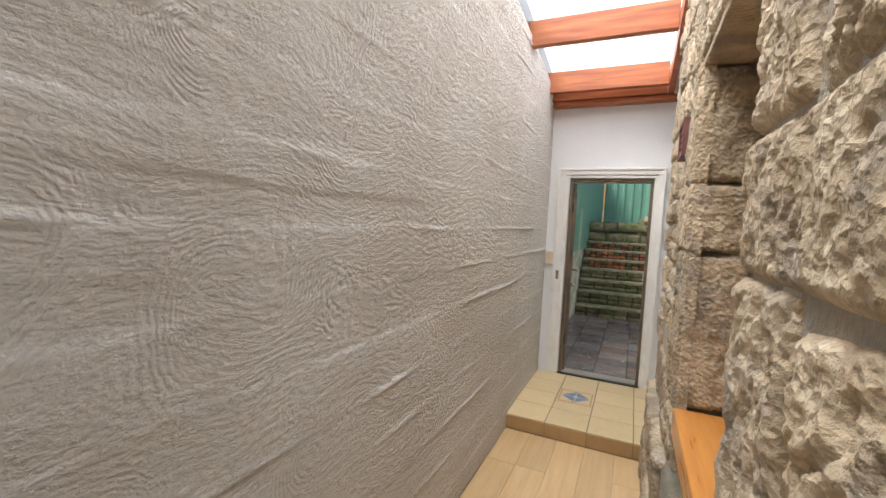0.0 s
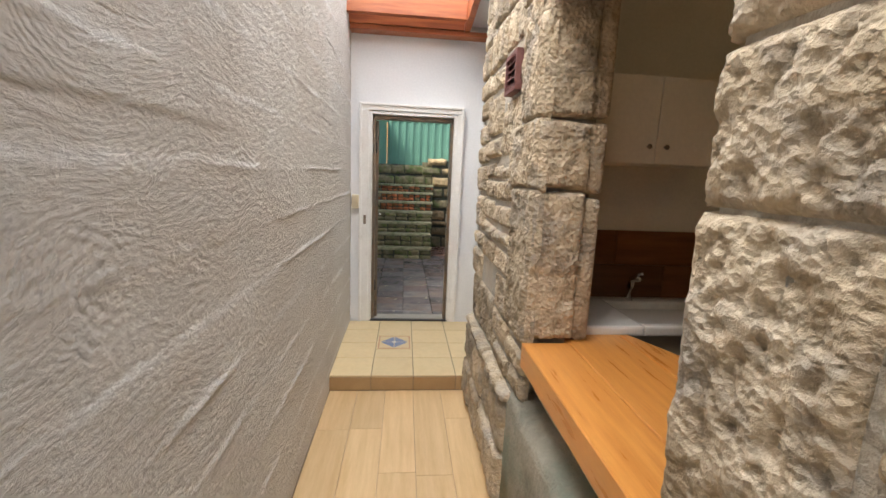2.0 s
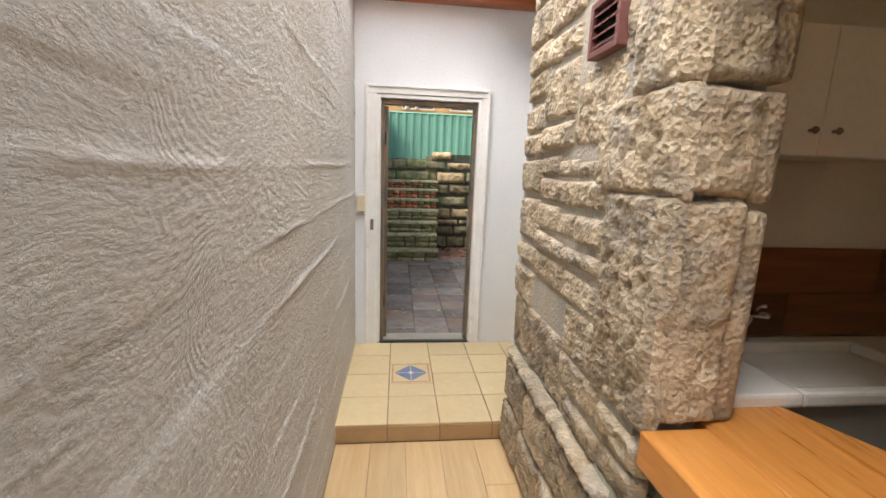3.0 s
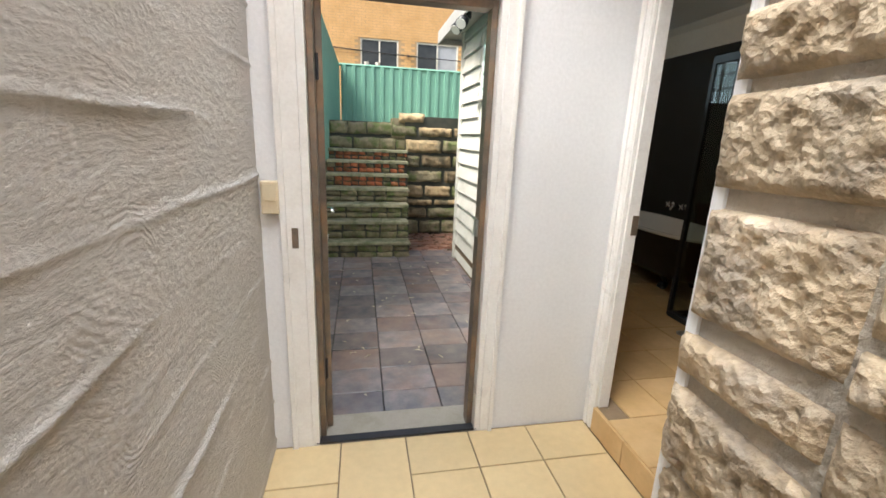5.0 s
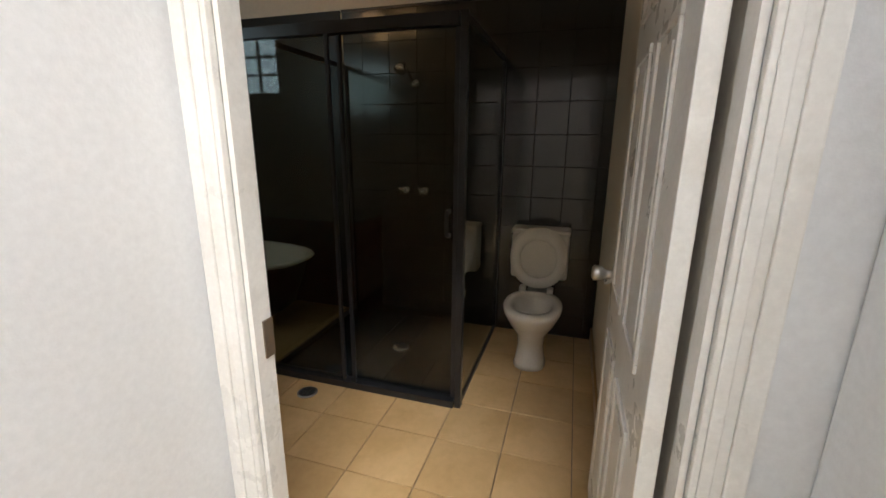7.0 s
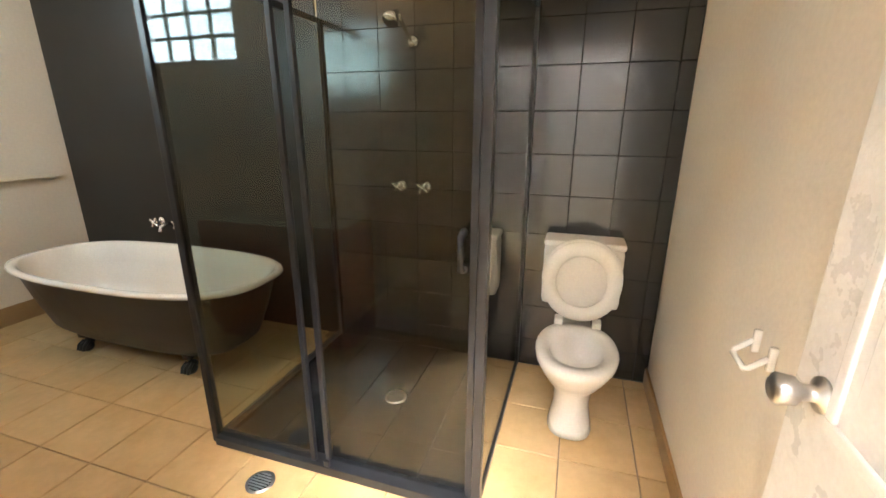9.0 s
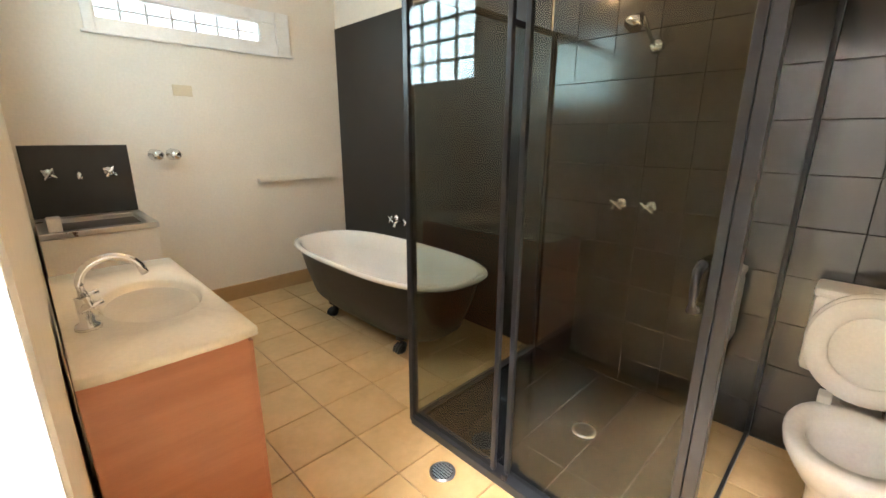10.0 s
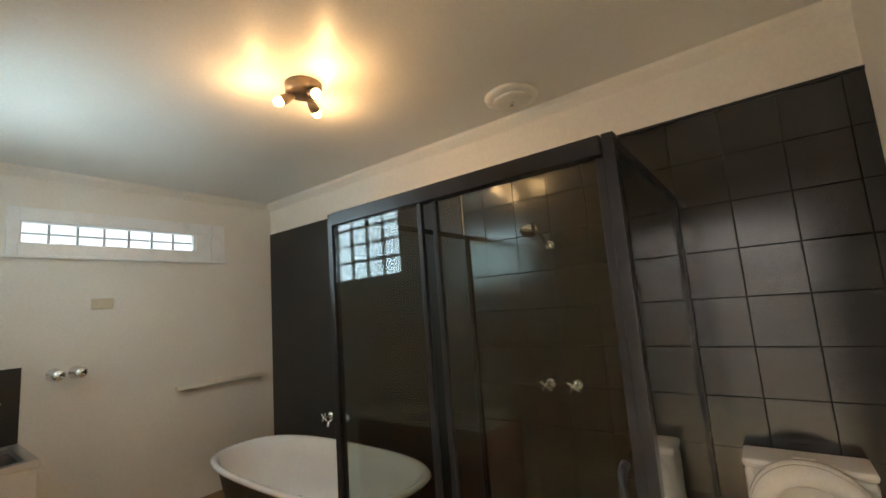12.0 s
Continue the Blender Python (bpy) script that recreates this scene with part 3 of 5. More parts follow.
# terracotta air vent in the stone wall
vent = thing("air_vent", (1.0, 4.06, 1.94), "maroon slatted air vent set in the stone wall", "vent")
VY0, VY1, VZ0, VZ1 = 3.92, 4.13, 1.97, 2.15
part("frame", boxes((0.99, 1.06, VY0, VY0 + 0.022, VZ0, VZ1), (0.99, 1.06, VY1 - 0.022, VY1, VZ0, VZ1), (0.99, 1.06, VY0 + 0.022, VY1 - 0.022, VZ0, VZ0 + 0.022), (0.99, 1.06, VY0 + 0.022, VY1 - 0.022, VZ1 - 0.022, VZ1), bevel=0.003), MAROON, vent)
part("backing", boxes((1.016, 1.02, VY0 + 0.022, VY1 - 0.022, VZ0 + 0.022, VZ1 - 0.022)), BLACKP, vent)
for i in range(4):
    z = VZ0 + 0.03 + 0.034 * i
    part("slat", prism(bmesh.new(), [(0.995, z), (1.014, z + 0.014), (1.014, z + 0.021), (0.995, z + 0.007)], 1, VY0 + 0.022, VY1 - 0.022), MAROON, vent)
lay(3.88, 4.2, 1.72, 1.962, 0.04, 0.008)

# bar top in the opening
bar = thing("bar_top", (1.2, 3.1, 0.81), "thick honey-varnished timber bar top through the stone opening", "bar top")
for i, (x0, x1) in enumerate(((1.015, 1.22), (1.223, 1.5), (1.503, 1.75), (1.753, 2.0))):
    y1 = 3.595 if i == 0 else (3.78, 3.78, 3.45)[i - 1]
    y0 = 2.645 if i == 0 else 1.6
    y1b = y1 if i < 2 else y1 - 0.55
    ob = part("board", prism(bmesh.new(), [(x0, y0), (x1, y0), (x1, y1b), (x0, y1)], 2, 0.778, 0.884), HONEY, bar)
    ob.modifiers.new("soft_edge", "BEVEL").width = 0.004

# ---- doors ----


def casing(bm, y, x0, x1, z0, z1, w, t=0.022):
    """Moulded door trim on a wall facing -y."""
    for k, (a, b) in enumerate(((0, t), (0.02, t * 0.55))):
        box(bm, x0 - w + a, x0 - (0.0 if k else w - 0.02), y - t + (0 if not k else t - b), y, z0, z1 + w - a)
        box(bm, x1 + (0.0 if k else w - 0.02), x1 + w - a, y - t + (0 if not k else t - b), y, z0, z1 + w - a)
        box(bm, x0 - (0.0 if k else w - 0.02), x1 + (0.0 if k else w - 0.02), y - t + (0 if not k else t - b), y, z1 + (0 if k else w - 0.02), z1 + w - a)
    return bm


door1 = thing("door_1", (0.57, 6.05, 0.1), "open back doorway with white trim and a bronze metal screen door", "door", kind="structure")
part("trim", boxes((0.075, DX0, 5.978, 5.999, 0.102, 2.125), (DX1, 1.04, 5.978, 5.999, 0.102, 2.125), (0.075, 1.04, 5.978, 5.999, 2.126, 2.19), (0.075, 0.1, 5.968, 5.978, 0.102, 2.19), (1.018, 1.04, 5.968, 5.978, 0.102, 2.19), (0.1, 1.018, 5.968, 5.978, 2.17, 2.19), bevel=0.004), GLOSSW, door1, "white gloss moulded trim")
part("jamb", boxes((DX0, 0.195, 5.985, 6.14, 0.102, 2.12), (0.95, DX1, 5.985, 6.14, 0.102, 2.12), (0.195, 0.95, 5.985, 6.14, 2.095, 2.12), bevel=0.002), GLOSSW, door1)
part("metal_frame", boxes((0.196, 0.222, 6.03, 6.1, 0.11, 2.09), (0.922, 0.949, 6.03, 6.1, 0.11, 2.09), (0.222, 0.922, 6.03, 6.1, 2.055, 2.09), bevel=0.003), BRONZE, door1, "worn bronze metal frame")
part("sill", boxes((0.17, 0.97, 5.99, 6.2, 0.05, 0.112), bevel=0.004), CONC, door1)
part("sill_strip", boxes((0.175, 0.965, 5.985, 6.03, 0.112, 0.122), bevel=0.002), BLACKM, door1)
part("strike_plate", boxes((0.118, 0.143, 5.9745, 5.979, 1.08, 1.165), bevel=0.001), BRONZE, door1, "dark worn strike plate")
part("latch_plate", boxes((0.914, 0.922, 6.04, 6.09, 1.11, 1.19)), STEEL, door1)
leaf = part("screen_leaf", boxes((0.222, 0.25, 6.1, 6.15, 0.12, 2.05), (0.222, 0.25, 6.82, 6.88, 0.12, 2.05), (0.222, 0.25, 6.15, 6.82, 0.12, 0.2), (0.222, 0.25, 6.15, 6.82, 1.98, 2.05), (0.222, 0.25, 6.15, 6.82, 0.98, 1.05), bevel=0.003), BRONZE, door1, "bronze metal screen door standing open")
part("mesh_panel", boxes((0.234, 0.238, 6.15, 6.82, 0.2, 0.98), (0.234, 0.238, 6.15, 6.82, 1.05, 1.98)), glass("screen_mesh", (0.8, 0.82, 0.8), 0.02, 0.3), leaf)
bm = bmesh.new()
tube(bm, [(0.25, 6.85, 1.1), (0.3, 6.85, 1.1), (0.305, 6.84, 1.1), (0.305, 6.74, 1.1)], 0.011)
part("lever_handle", bm, CHROME, leaf, "chrome lever handle", True)
bm = bmesh.new()
tube(bm, [(0.25, 6.85, 0.92), (0.28, 6.85, 0.92)], 0.022)
part("lock", bm, CHROME, leaf, "chrome lock", True)
for z in (0.4, 1.75):
    bm = bmesh.new()
    tube(bm, [(0.222, 6.095, z), (0.222, 6.095, z + 0.1)], 0.012)
    part("hinge", bm, BLACKM, leaf)

hinge = Vector((0.222, 6.1, 0)) - ORIGIN[door1]
leaf.matrix_basis = Matrix.Translation(hinge) @ Matrix.Rotation(radians(6.5), 4, "Z") @ Matrix.Translation(-hinge)

switch = thing("switch_box", (0.05, 5.97, 1.22), "cream plastic switch box on the end wall", "switch")
part("body", boxes((0.012, 0.078, 5.955, 5.999, 1.225, 1.355), bevel=0.006), BEIGE, switch)
part("cover", boxes((0.02, 0.07, 5.948, 5.955, 1.28, 1.345), bevel=0.002), BEIGE, switch)

# bathroom doorway in the recess
BY0, BY1, BX = 5.045, 5.905, 1.575
bm = boxes((BX, 1.622, 4.87, BY0 - 0.005, 0, 2.95), (BX, 1.622, BY1 + 0.005, 6.0, 0, 2.95), (BX, 1.622, BY0 - 0.005, BY1 + 0.005, 2.31, 2.95))
solid("wall_bathroom_door", bm, WHITE, "white painted wall with the bathroom doorway", "wall")
door2 = thing("door_2", (1.6, 5.5, 0.25), "white panelled bathroom door standing wide open", "door", kind="structure")
rows = []
for y0, y1 in ((BY0 - 0.075, BY0 - 0.0), (BY1, BY1 + 0.075)):
    rows.append((BX - 0.018, BX - 0.001, y0, y1, 0.115, 2.3))
rows += [(BX - 0.026, BX - 0.018, BY0 - 0.075, BY0 - 0.045, 0.115, 2.39), (BX - 0.026, BX - 0.018, BY1 + 0.045, BY1 + 0.075, 0.115, 2.39), (BX - 0.023, BX - 0.018, BY0 - 0.03, BY0 - 0.01, 0.115, 2.3), (BX - 0.023, BX - 0.018, BY1 + 0.01, BY1 + 0.03, 0.115, 2.3), (BX - 0.018, BX - 0.001, BY0 - 0.075, BY1 + 0.075, 2.301, 2.39)]
part("trim", boxes(*rows, bevel=0.003), GLOSSW, door2, "white gloss moulded trim")
part("jamb", boxes((BX, 1.629, BY0, BY0 + 0.012, 0.25, 2.3), (BX, 1.629, BY1 - 0.012, BY1, 0.25, 2.3), (BX, 1.629, BY0 + 0.012, BY1 - 0.012, 2.285, 2.3)), GLOSSW, door2)
part("strike_plate", boxes((1.6, 1.63, BY1 - 0.0155, BY1 - 0.0118, 1.15, 1.24)), BRONZE, door2)
# leaf, hinged on the south jamb, along +x
leaf = part("leaf", boxes((1.638, 2.44, 5.072, 5.107, 0.262, 2.275), bevel=0.003), GLOSSW, door2, "white six-panel leaf")
for x0, x1 in ((1.765, 2.0), (2.09, 2.325)):
    for z0, z1 in ((0.4, 1.02), (1.16, 1.86), (1.95, 2.18)):
        part("panel_moulding", boxes((x0, x1, 5.107, 5.115, z0, z0 + 0.022), (x0, x1, 5.107, 5.115, z1 - 0.022, z1), (x0, x0 + 0.022, 5.107, 5.115, z0 + 0.022, z1 - 0.022), (x1 - 0.022, x1, 5.107, 5.115, z0 + 0.022, z1 - 0.022), (x0 + 0.05, x1 - 0.05, 5.107, 5.113, z0 + 0.05, z1 - 0.05), bevel=0.003), GLOSSW, leaf)
bm = bmesh.new()
tube(bm, [(2.355, 5.107, 1.2), (2.355, 5.113, 1.2), (2.355, 5.117, 1.2), (2.355, 5.137, 1.2), (2.355, 5.147, 1.2), (2.355, 5.172, 1.2), (2.355, 5.179, 1.2)], 0.02, 18, [0.03, 0.03, 0.014, 0.014, 0.024, 0.027, 0.018])
part("knob", bm, STEEL, leaf, "brushed steel door knob", True)

# ---- bathroom structure ----
bm = boxes((1.6, 1.628, 6.0, 6.161, 0.2, 2.9))
WY0, WY1, WZ0, WZ1 = 7.6, 8.5, 2.0, 2.55
for r in ((1.605, 1.628, 6.161, WY0, 0.2, 2.9), (1.605, 1.628, WY1, 9.3, 0.2, 2.9), (1.605, 1.628, WY0, WY1, 0.2, WZ0), (1.605, 1.628, WY0, WY1, WZ1, 2.9)):
    box(bm, *r)
solid("wall_bathroom_west", bm, CREAM, "cream painted bathroom wall with a high window", "wall")
NX0, NX1, NZ0, NZ1 = 2.14, 3.19, 2.325, 2.478
bm = boxes((1.628, NX0, 9.2, 9.3, 0.2, 2.9), (NX1, 3.95, 9.2, 9.3, 0.2, 2.9), (NX0, NX1, 9.2, 9.3, 0.2, NZ0), (NX0, NX1, 9.2, 9.3, NZ1, 2.9))
solid("wall_bathroom_north", bm, CREAM, "cream painted bathroom wall with a narrow high window", "wall")
solid("wall_bathroom_south", boxes((1.63, 3.95, 4.95, 5.05, 0.2, 2.9)), CREAM, "cream painted bathroom wall beside the toilet", "wall")
east = solid("wall_bathroom_east", boxes((3.875, 3.98, 5.05, 9.2, 0.2, 2.9)), CREAM, "bathroom wall, black tiles and panel below, cream above", "wall")
part("grout_bed", boxes((3.868, 3.875, 5.05, 6.95, 0.245, 2.525)), LGROUT, east)
part("black_panel", boxes((3.862, 3.875, 6.965, 9.195, 0.25, 2.53), bevel=0.002), BLACKP, east, "plain black panel behind the bath")
part("trim_strip", boxes((3.855, 3.868, 5.05, 6.95, 2.515, 2.53)), BLACKM, east)
solid("bathroom_ceiling", boxes((1.6, 3.98, 4.95, 9.3, 2.82, 2.9)), CEIL, "cream satin bathroom ceiling", "ceiling")
bm = bmesh.new()
prism(bm, [(3.875, 2.76), (3.875, 2.82), (3.815, 2.82), (3.83, 2.8), (3.86, 2.775)], 1, 5.05, 9.2)
prism(bm, [(9.2, 2.76), (9.2, 2.82), (9.14, 2.82), (9.155, 2.8), (9.185, 2.775)], 0, 1.64, 3.81)
solid("cornice", bm, CREAM, "narrow cream cornice along the bathroom ceiling", "trim")
bm = boxes((2.0, 3.86, 9.185, 9.199, 0.255, 0.385), (2.43, 3.86, 5.051, 5.065, 0.255, 0.345), bevel=0.002)
solid("baseboard", bm, RISER, "tan tile skirting along the bathroom walls", "baseboard")


def grid_window(name, label, x0, x1, z0, z1, cols, rows_n):
    w = thing(name, ((x0 + x1) / 2, 9.2, z0), label, "window", kind="structure")
    part("trim", boxes((x0 - 0.06, x0, 9.18, 9.199, z0 - 0.09, z1 + 0.085), (x1 + 0.12, x1 + 0.23, 9.17, 9.199, z0 - 0.09, z1 + 0.085), (x0, x1 + 0.12, 9.18, 9.199, z1, z1 + 0.085), (x0, x1 + 0.12, 9.18, 9.199, z0 - 0.09, z0), (x0 - 0.08, x1 + 0.25, 9.165, 9.18, z0 - 0.095, z0 - 0.075), (x1 + 0.001, x1 + 0.12, 9.19, 9.199, z0, z1), bevel=0.004), GLOSSW, w)
    part("window_frame", boxes((x0, x0 + 0.012, 9.201, 9.25, z0, z1), (x1 - 0.012, x1, 9.201, 9.25, z0, z1), (x0 + 0.012, x1 - 0.012, 9.201, 9.25, z1 - 0.01, z1), (x0 + 0.012, x1 - 0.012, 9.201, 9.25, z0, z0 + 0.01)), GLOSSW, w)
    part("pane", boxes((x0, x1, 9.262, 9.266, z0, z1)), FROST, w, "frosted pane lit by daylight")
    for i in range(1, cols):
        x = x0 + (x1 - x0) * i / cols
        part("bar", boxes((x - 0.007, x + 0.007, 9.24, 9.256, z0 + 0.01, z1 - 0.01)), SOFFIT, w)
    for i in range(1, rows_n):
        z = z0 + (z1 - z0) * i / rows_n
        part("bar", boxes((x0 + 0.012, x1 - 0.012, 9.241, 9.255, z - 0.006, z + 0.006)), SOFFIT, w)
    return w


grid_window("window_1", "narrow high frosted window with a grid of bars", NX0, NX1, NZ0, NZ1, 7, 2)
w2 = thing("window_2", (1.62, 8.05, WZ0), "high window with frosted louvre panes in the weatherboard wall", "window", kind="structure")
part("window_frame", boxes((1.575, 1.652, WY0 - 0.05, WY0, WZ0 - 0.05, WZ1 + 0.05), (1.575, 1.652, WY1, WY1 + 0.05, WZ0 - 0.05, WZ1 + 0.05), (1.575, 1.652, WY0, WY1, WZ1, WZ1 + 0.05), (1.575, 1.652, WY0, WY1, WZ0 - 0.05, WZ0), bevel=0.003), GLOSSW, w2)
part("window_sill", boxes((1.53, 1.6, WY0 - 0.08, WY1 + 0.08, WZ0 - 0.08, WZ0 - 0.05), bevel=0.003), GLOSSW, w2)
part("pane", boxes((1.618, 1.622, WY0, WY1, WZ0, WZ1)), FROSTW, w2, "frosted pane lit by daylight")
for i in range(1, 5):
    part("bar", boxes((1.626, 1.64, WY0 + (WY1 - WY0) * i / 5 - 0.012, WY0 + (WY1 - WY0) * i / 5 + 0.012, WZ0, WZ1)), SOFFIT, w2)
for i in range(1, 4):
    part("bar", boxes((1.627, 1.639, WY0, WY1, WZ0 + (WZ1 - WZ0) * i / 4 - 0.01, WZ0 + (WZ1 - WZ0) * i / 4 + 0.01)), SOFFIT, w2)
for i in range(4):
    z = WZ0 + 0.02 + (WZ1 - WZ0) * i / 4
    part("louvre", prism(bmesh.new(), [(1.58, z), (1.618, z + 0.12), (1.622, z + 0.12), (1.584, z)], 1, WY0, WY1), GREEN, w2, "greenish frosted glass louvre")

# ---- bathroom things ----
shower = thing("shower_screen", (3.33, 6.37, 0.25), "tinted glass shower enclosure with a black metal frame", "shower")
SX0, SY0, SY1, SMID, STOP = 2.806, 5.757, 6.95, 6.42, 2.165


def rail(name, *r, label=""):
    return part(name, boxes(r, bevel=0.003), BLACKM, shower, label)


rail("corner_post", SX0 - 0.018, SX0 + 0.022, SY0 - 0.016, SY0 + 0.016, 0.256, STOP)
rail("door_stile", SX0 + 0.006, SX0 + 0.026, SY0 + 0.022, SY0 + 0.046, 0.297, STOP - 0.056)
rail("door_roller", SX0 - 0.03, SX0 - 0.018, SMID - 0.07, SMID - 0.045, 0.3, 0.325)
rail("corner_post", SX0 - 0.015, SX0 + 0.02, SY1 - 0.03, SY1, 0.256, STOP)
rail("wall_channel", 3.83, 3.861, SY0 - 0.012, SY0 + 0.012, 0.256, STOP)
rail("wall_channel", 3.83, 3.861, SY1 - 0.022, SY1 - 0.002, 0.256, STOP)
rail("top_rail", SX0 - 0.02, SX0 + 0.03, SY0 + 0.022, SY1 - 0.03, STOP - 0.055, STOP)
rail("top_rail", SX0 + 0.025, 3.83, SY0 - 0.01, SY0 + 0.01, STOP - 0.03, STOP)
rail("top_rail", SX0 + 0.02, 3.83, SY1 - 0.022, SY1 - 0.004, STOP - 0.03, STOP)
rail("bottom_rail", SX0 - 0.03, SX0 + 0.035, SY0 + 0.022, SY1 - 0.03, 0.256, 0.296)
rail("bottom_rail", SX0 + 0.025, 3.83, SY0 - 0.01, SY0 + 0.01, 0.256, 0.286)
rail("bottom_rail", SX0 + 0.02, 3.83, SY1 - 0.022, SY1 - 0.004, 0.256, 0.286)
rail("meeting_stile", SX0 - 0.014, SX0 + 0.004, SMID + 0.002, SMID + 0.022, 0.296, STOP - 0.055)
rail("meeting_stile", SX0 + 0.008, SX0 + 0.028, SMID - 0.05, SMID - 0.03, 0.296, STOP - 0.055)
for r in ((SX0 - 0.007, SX0 - 0.002, SMID + 0.022, SY1 - 0.03, 0.296, STOP - 0.055), (SX0 + 0.014, SX0 + 0.019, SY0 + 0.046, SMID - 0.05, 0.296, STOP - 0.055), (SX0 + 0.025, 3.83, SY0 - 0.003, SY0 + 0.003, 0.286, STOP - 0.03), (SX0 + 0.02, 3.83, SY1 - 0.015, SY1 - 0.01, 0.286, STOP - 0.03)):
    part("glass_panel", boxes(r), SCREEN, shower, "tinted glass panel").visible_shadow = False
bm = bmesh.new()
tube(bm, [(SX0 - 0.018, 5.815, 1.19), (SX0 - 0.055, 5.815, 1.2), (SX0 - 0.058, 5.815, 1.25), (SX0 - 0.055, 5.815, 1.3), (SX0 - 0.018, 5.815, 1.31)], 0.012, 10)
part("handle", bm, BLACKM, shower, "black pull handle", True)
shower_floor = solid("shower_floor", boxes((SX0 + 0.036, 3.862, SY0 + 0.011, SY1 - 0.023, 0.249, 0.2535)), LGROUT, "dark tiled shower floor with pale joints", "floor")


def disc(bm, c, r, h, axis=(0, 0, 1), seg=28, r2=None):
    a = Vector(axis)
    return tube(bm, [Vector(c), Vector(c) + a * h], r, seg, [r, r if r2 is None else r2])


def drain_at(x, y, z, name, label):
    d = thing(name, (x, y, z), label, "drain")
    bm = bmesh.new()
    disc(bm, (x, y, z), 0.055, 0.004)
    part("rim", bm, STEEL, d, "", True)
    bm = bmesh.new()
    disc(bm, (x, y, z + 0.004), 0.044, 0.0015)
    part("well", bm, BLACKM, d)
    for i in range(-3, 4):
        half = math.sqrt(0.044 ** 2 - (0.012 * i) ** 2) - 0.002
        part("slot_bar", boxes((x + 0.012 * i - 0.003, x + 0.012 * i + 0.003, y - half, y + half, z + 0.0055, z + 0.008)), STEEL, d)


drain_at(2.668, 6.595, 0.256, "floor_drain", "round slotted steel floor drain in the tan tiles")
drain_at(3.32, 6.3, 0.2615, "shower_drain", "round steel drain in the dark shower floor")


def cross_tap(c, axis, label, group="", long=0.065):
    """A wall tap: flange, spindle and a four-armed handle."""
    a = Vector(axis)
    c = Vector(c)
    up = Vector((0, 0, 1))
    side = a.cross(up)
    t = thing("tap", c, label, "tap", group)
    bm = bmesh.new()
    tube(bm, [c, c + a * 0.012, c + a * 0.02], 0.03, 20, [0.032, 0.028, 0.016])
    part("flange", bm, CHROME, t, "", True)
    bm = bmesh.new()
    tube(bm, [c + a * 0.018, c + a * long], 0.012, 14)
    part("spindle", bm, CHROME, t, "", True)
    bm = bmesh.new()
    k = c + a * (long + 0.004)
    for ang in (0.6, 0.6 + math.pi / 2):
        d = side * math.cos(ang) + up * math.sin(ang)
        tube(bm, [k - d * 0.042, k - d * 0.032, k, k + d * 0.032, k + d * 0.042], 0.007, 10, [0.005, 0.009, 0.006, 0.009, 0.005])
    tube(bm, [k - a * 0.01, k + a * 0.012], 0.013, 14)
    part("cross_handle", bm, CHROME, t, "", True)
    return t


G = "shower taps"
cross_tap((3.861, 6.465, 1.272), (-1, 0, 0), "chrome cross-handled shower tap on black tiles", G)
cross_tap((3.861, 6.315, 1.272), (-1, 0, 0), "chrome cross-handled shower tap on black tiles", G)
cross_tap((3.861, 8.36, 0.93), (-1, 0, 0), "chrome bath tap on the black panel", "bath taps")
cross_tap((3.861, 8.16, 0.93), (-1, 0, 0), "chrome bath tap on the black panel", "bath taps")
spout = thing("bath_spout", (3.86, 8.26, 0.9), "chrome bath spout on the black panel", "tap")
bm = bmesh.new()
tube(bm, [(3.861, 8.26, 0.92), (3.8, 8.26, 0.925), (3.76, 8.26, 0.91), (3.75, 8.26, 0.88)], 0.014, 12)
part("pipe", bm, CHROME, spout, "", True)
rose = thing("overhead_shower", (3.86, 6.27, 2.03), "chrome shower arm and head on black tiles", "shower head")
bm = bmesh.new()
tube(bm, [(3.861, 6.385, 2.02), (3.845, 6.385, 2.02), (3.83, 6.385, 2.02)], 0.03, 20, [0.035, 0.032, 0.014])
part("flange", bm, CHROME, rose, "", True)
bm = bmesh.new()
tube(bm, [(3.845, 6.385, 2.02), (3.8, 6.39, 2.04), (3.74, 6.4, 2.1), (3.7, 6.405, 2.125)], 0.01, 12)
part("arm", bm, CHROME, rose, "", True)
bm = bmesh.new()
tube(bm, [(3.705, 6.405, 2.13), (3.69, 6.408, 2.115), (3.66, 6.42, 2.085), (3.655, 6.422, 2.077)], 0.02, 22, [0.012, 0.02, 0.042, 0.04])
part("head", bm, CHROME, rose, "", True)


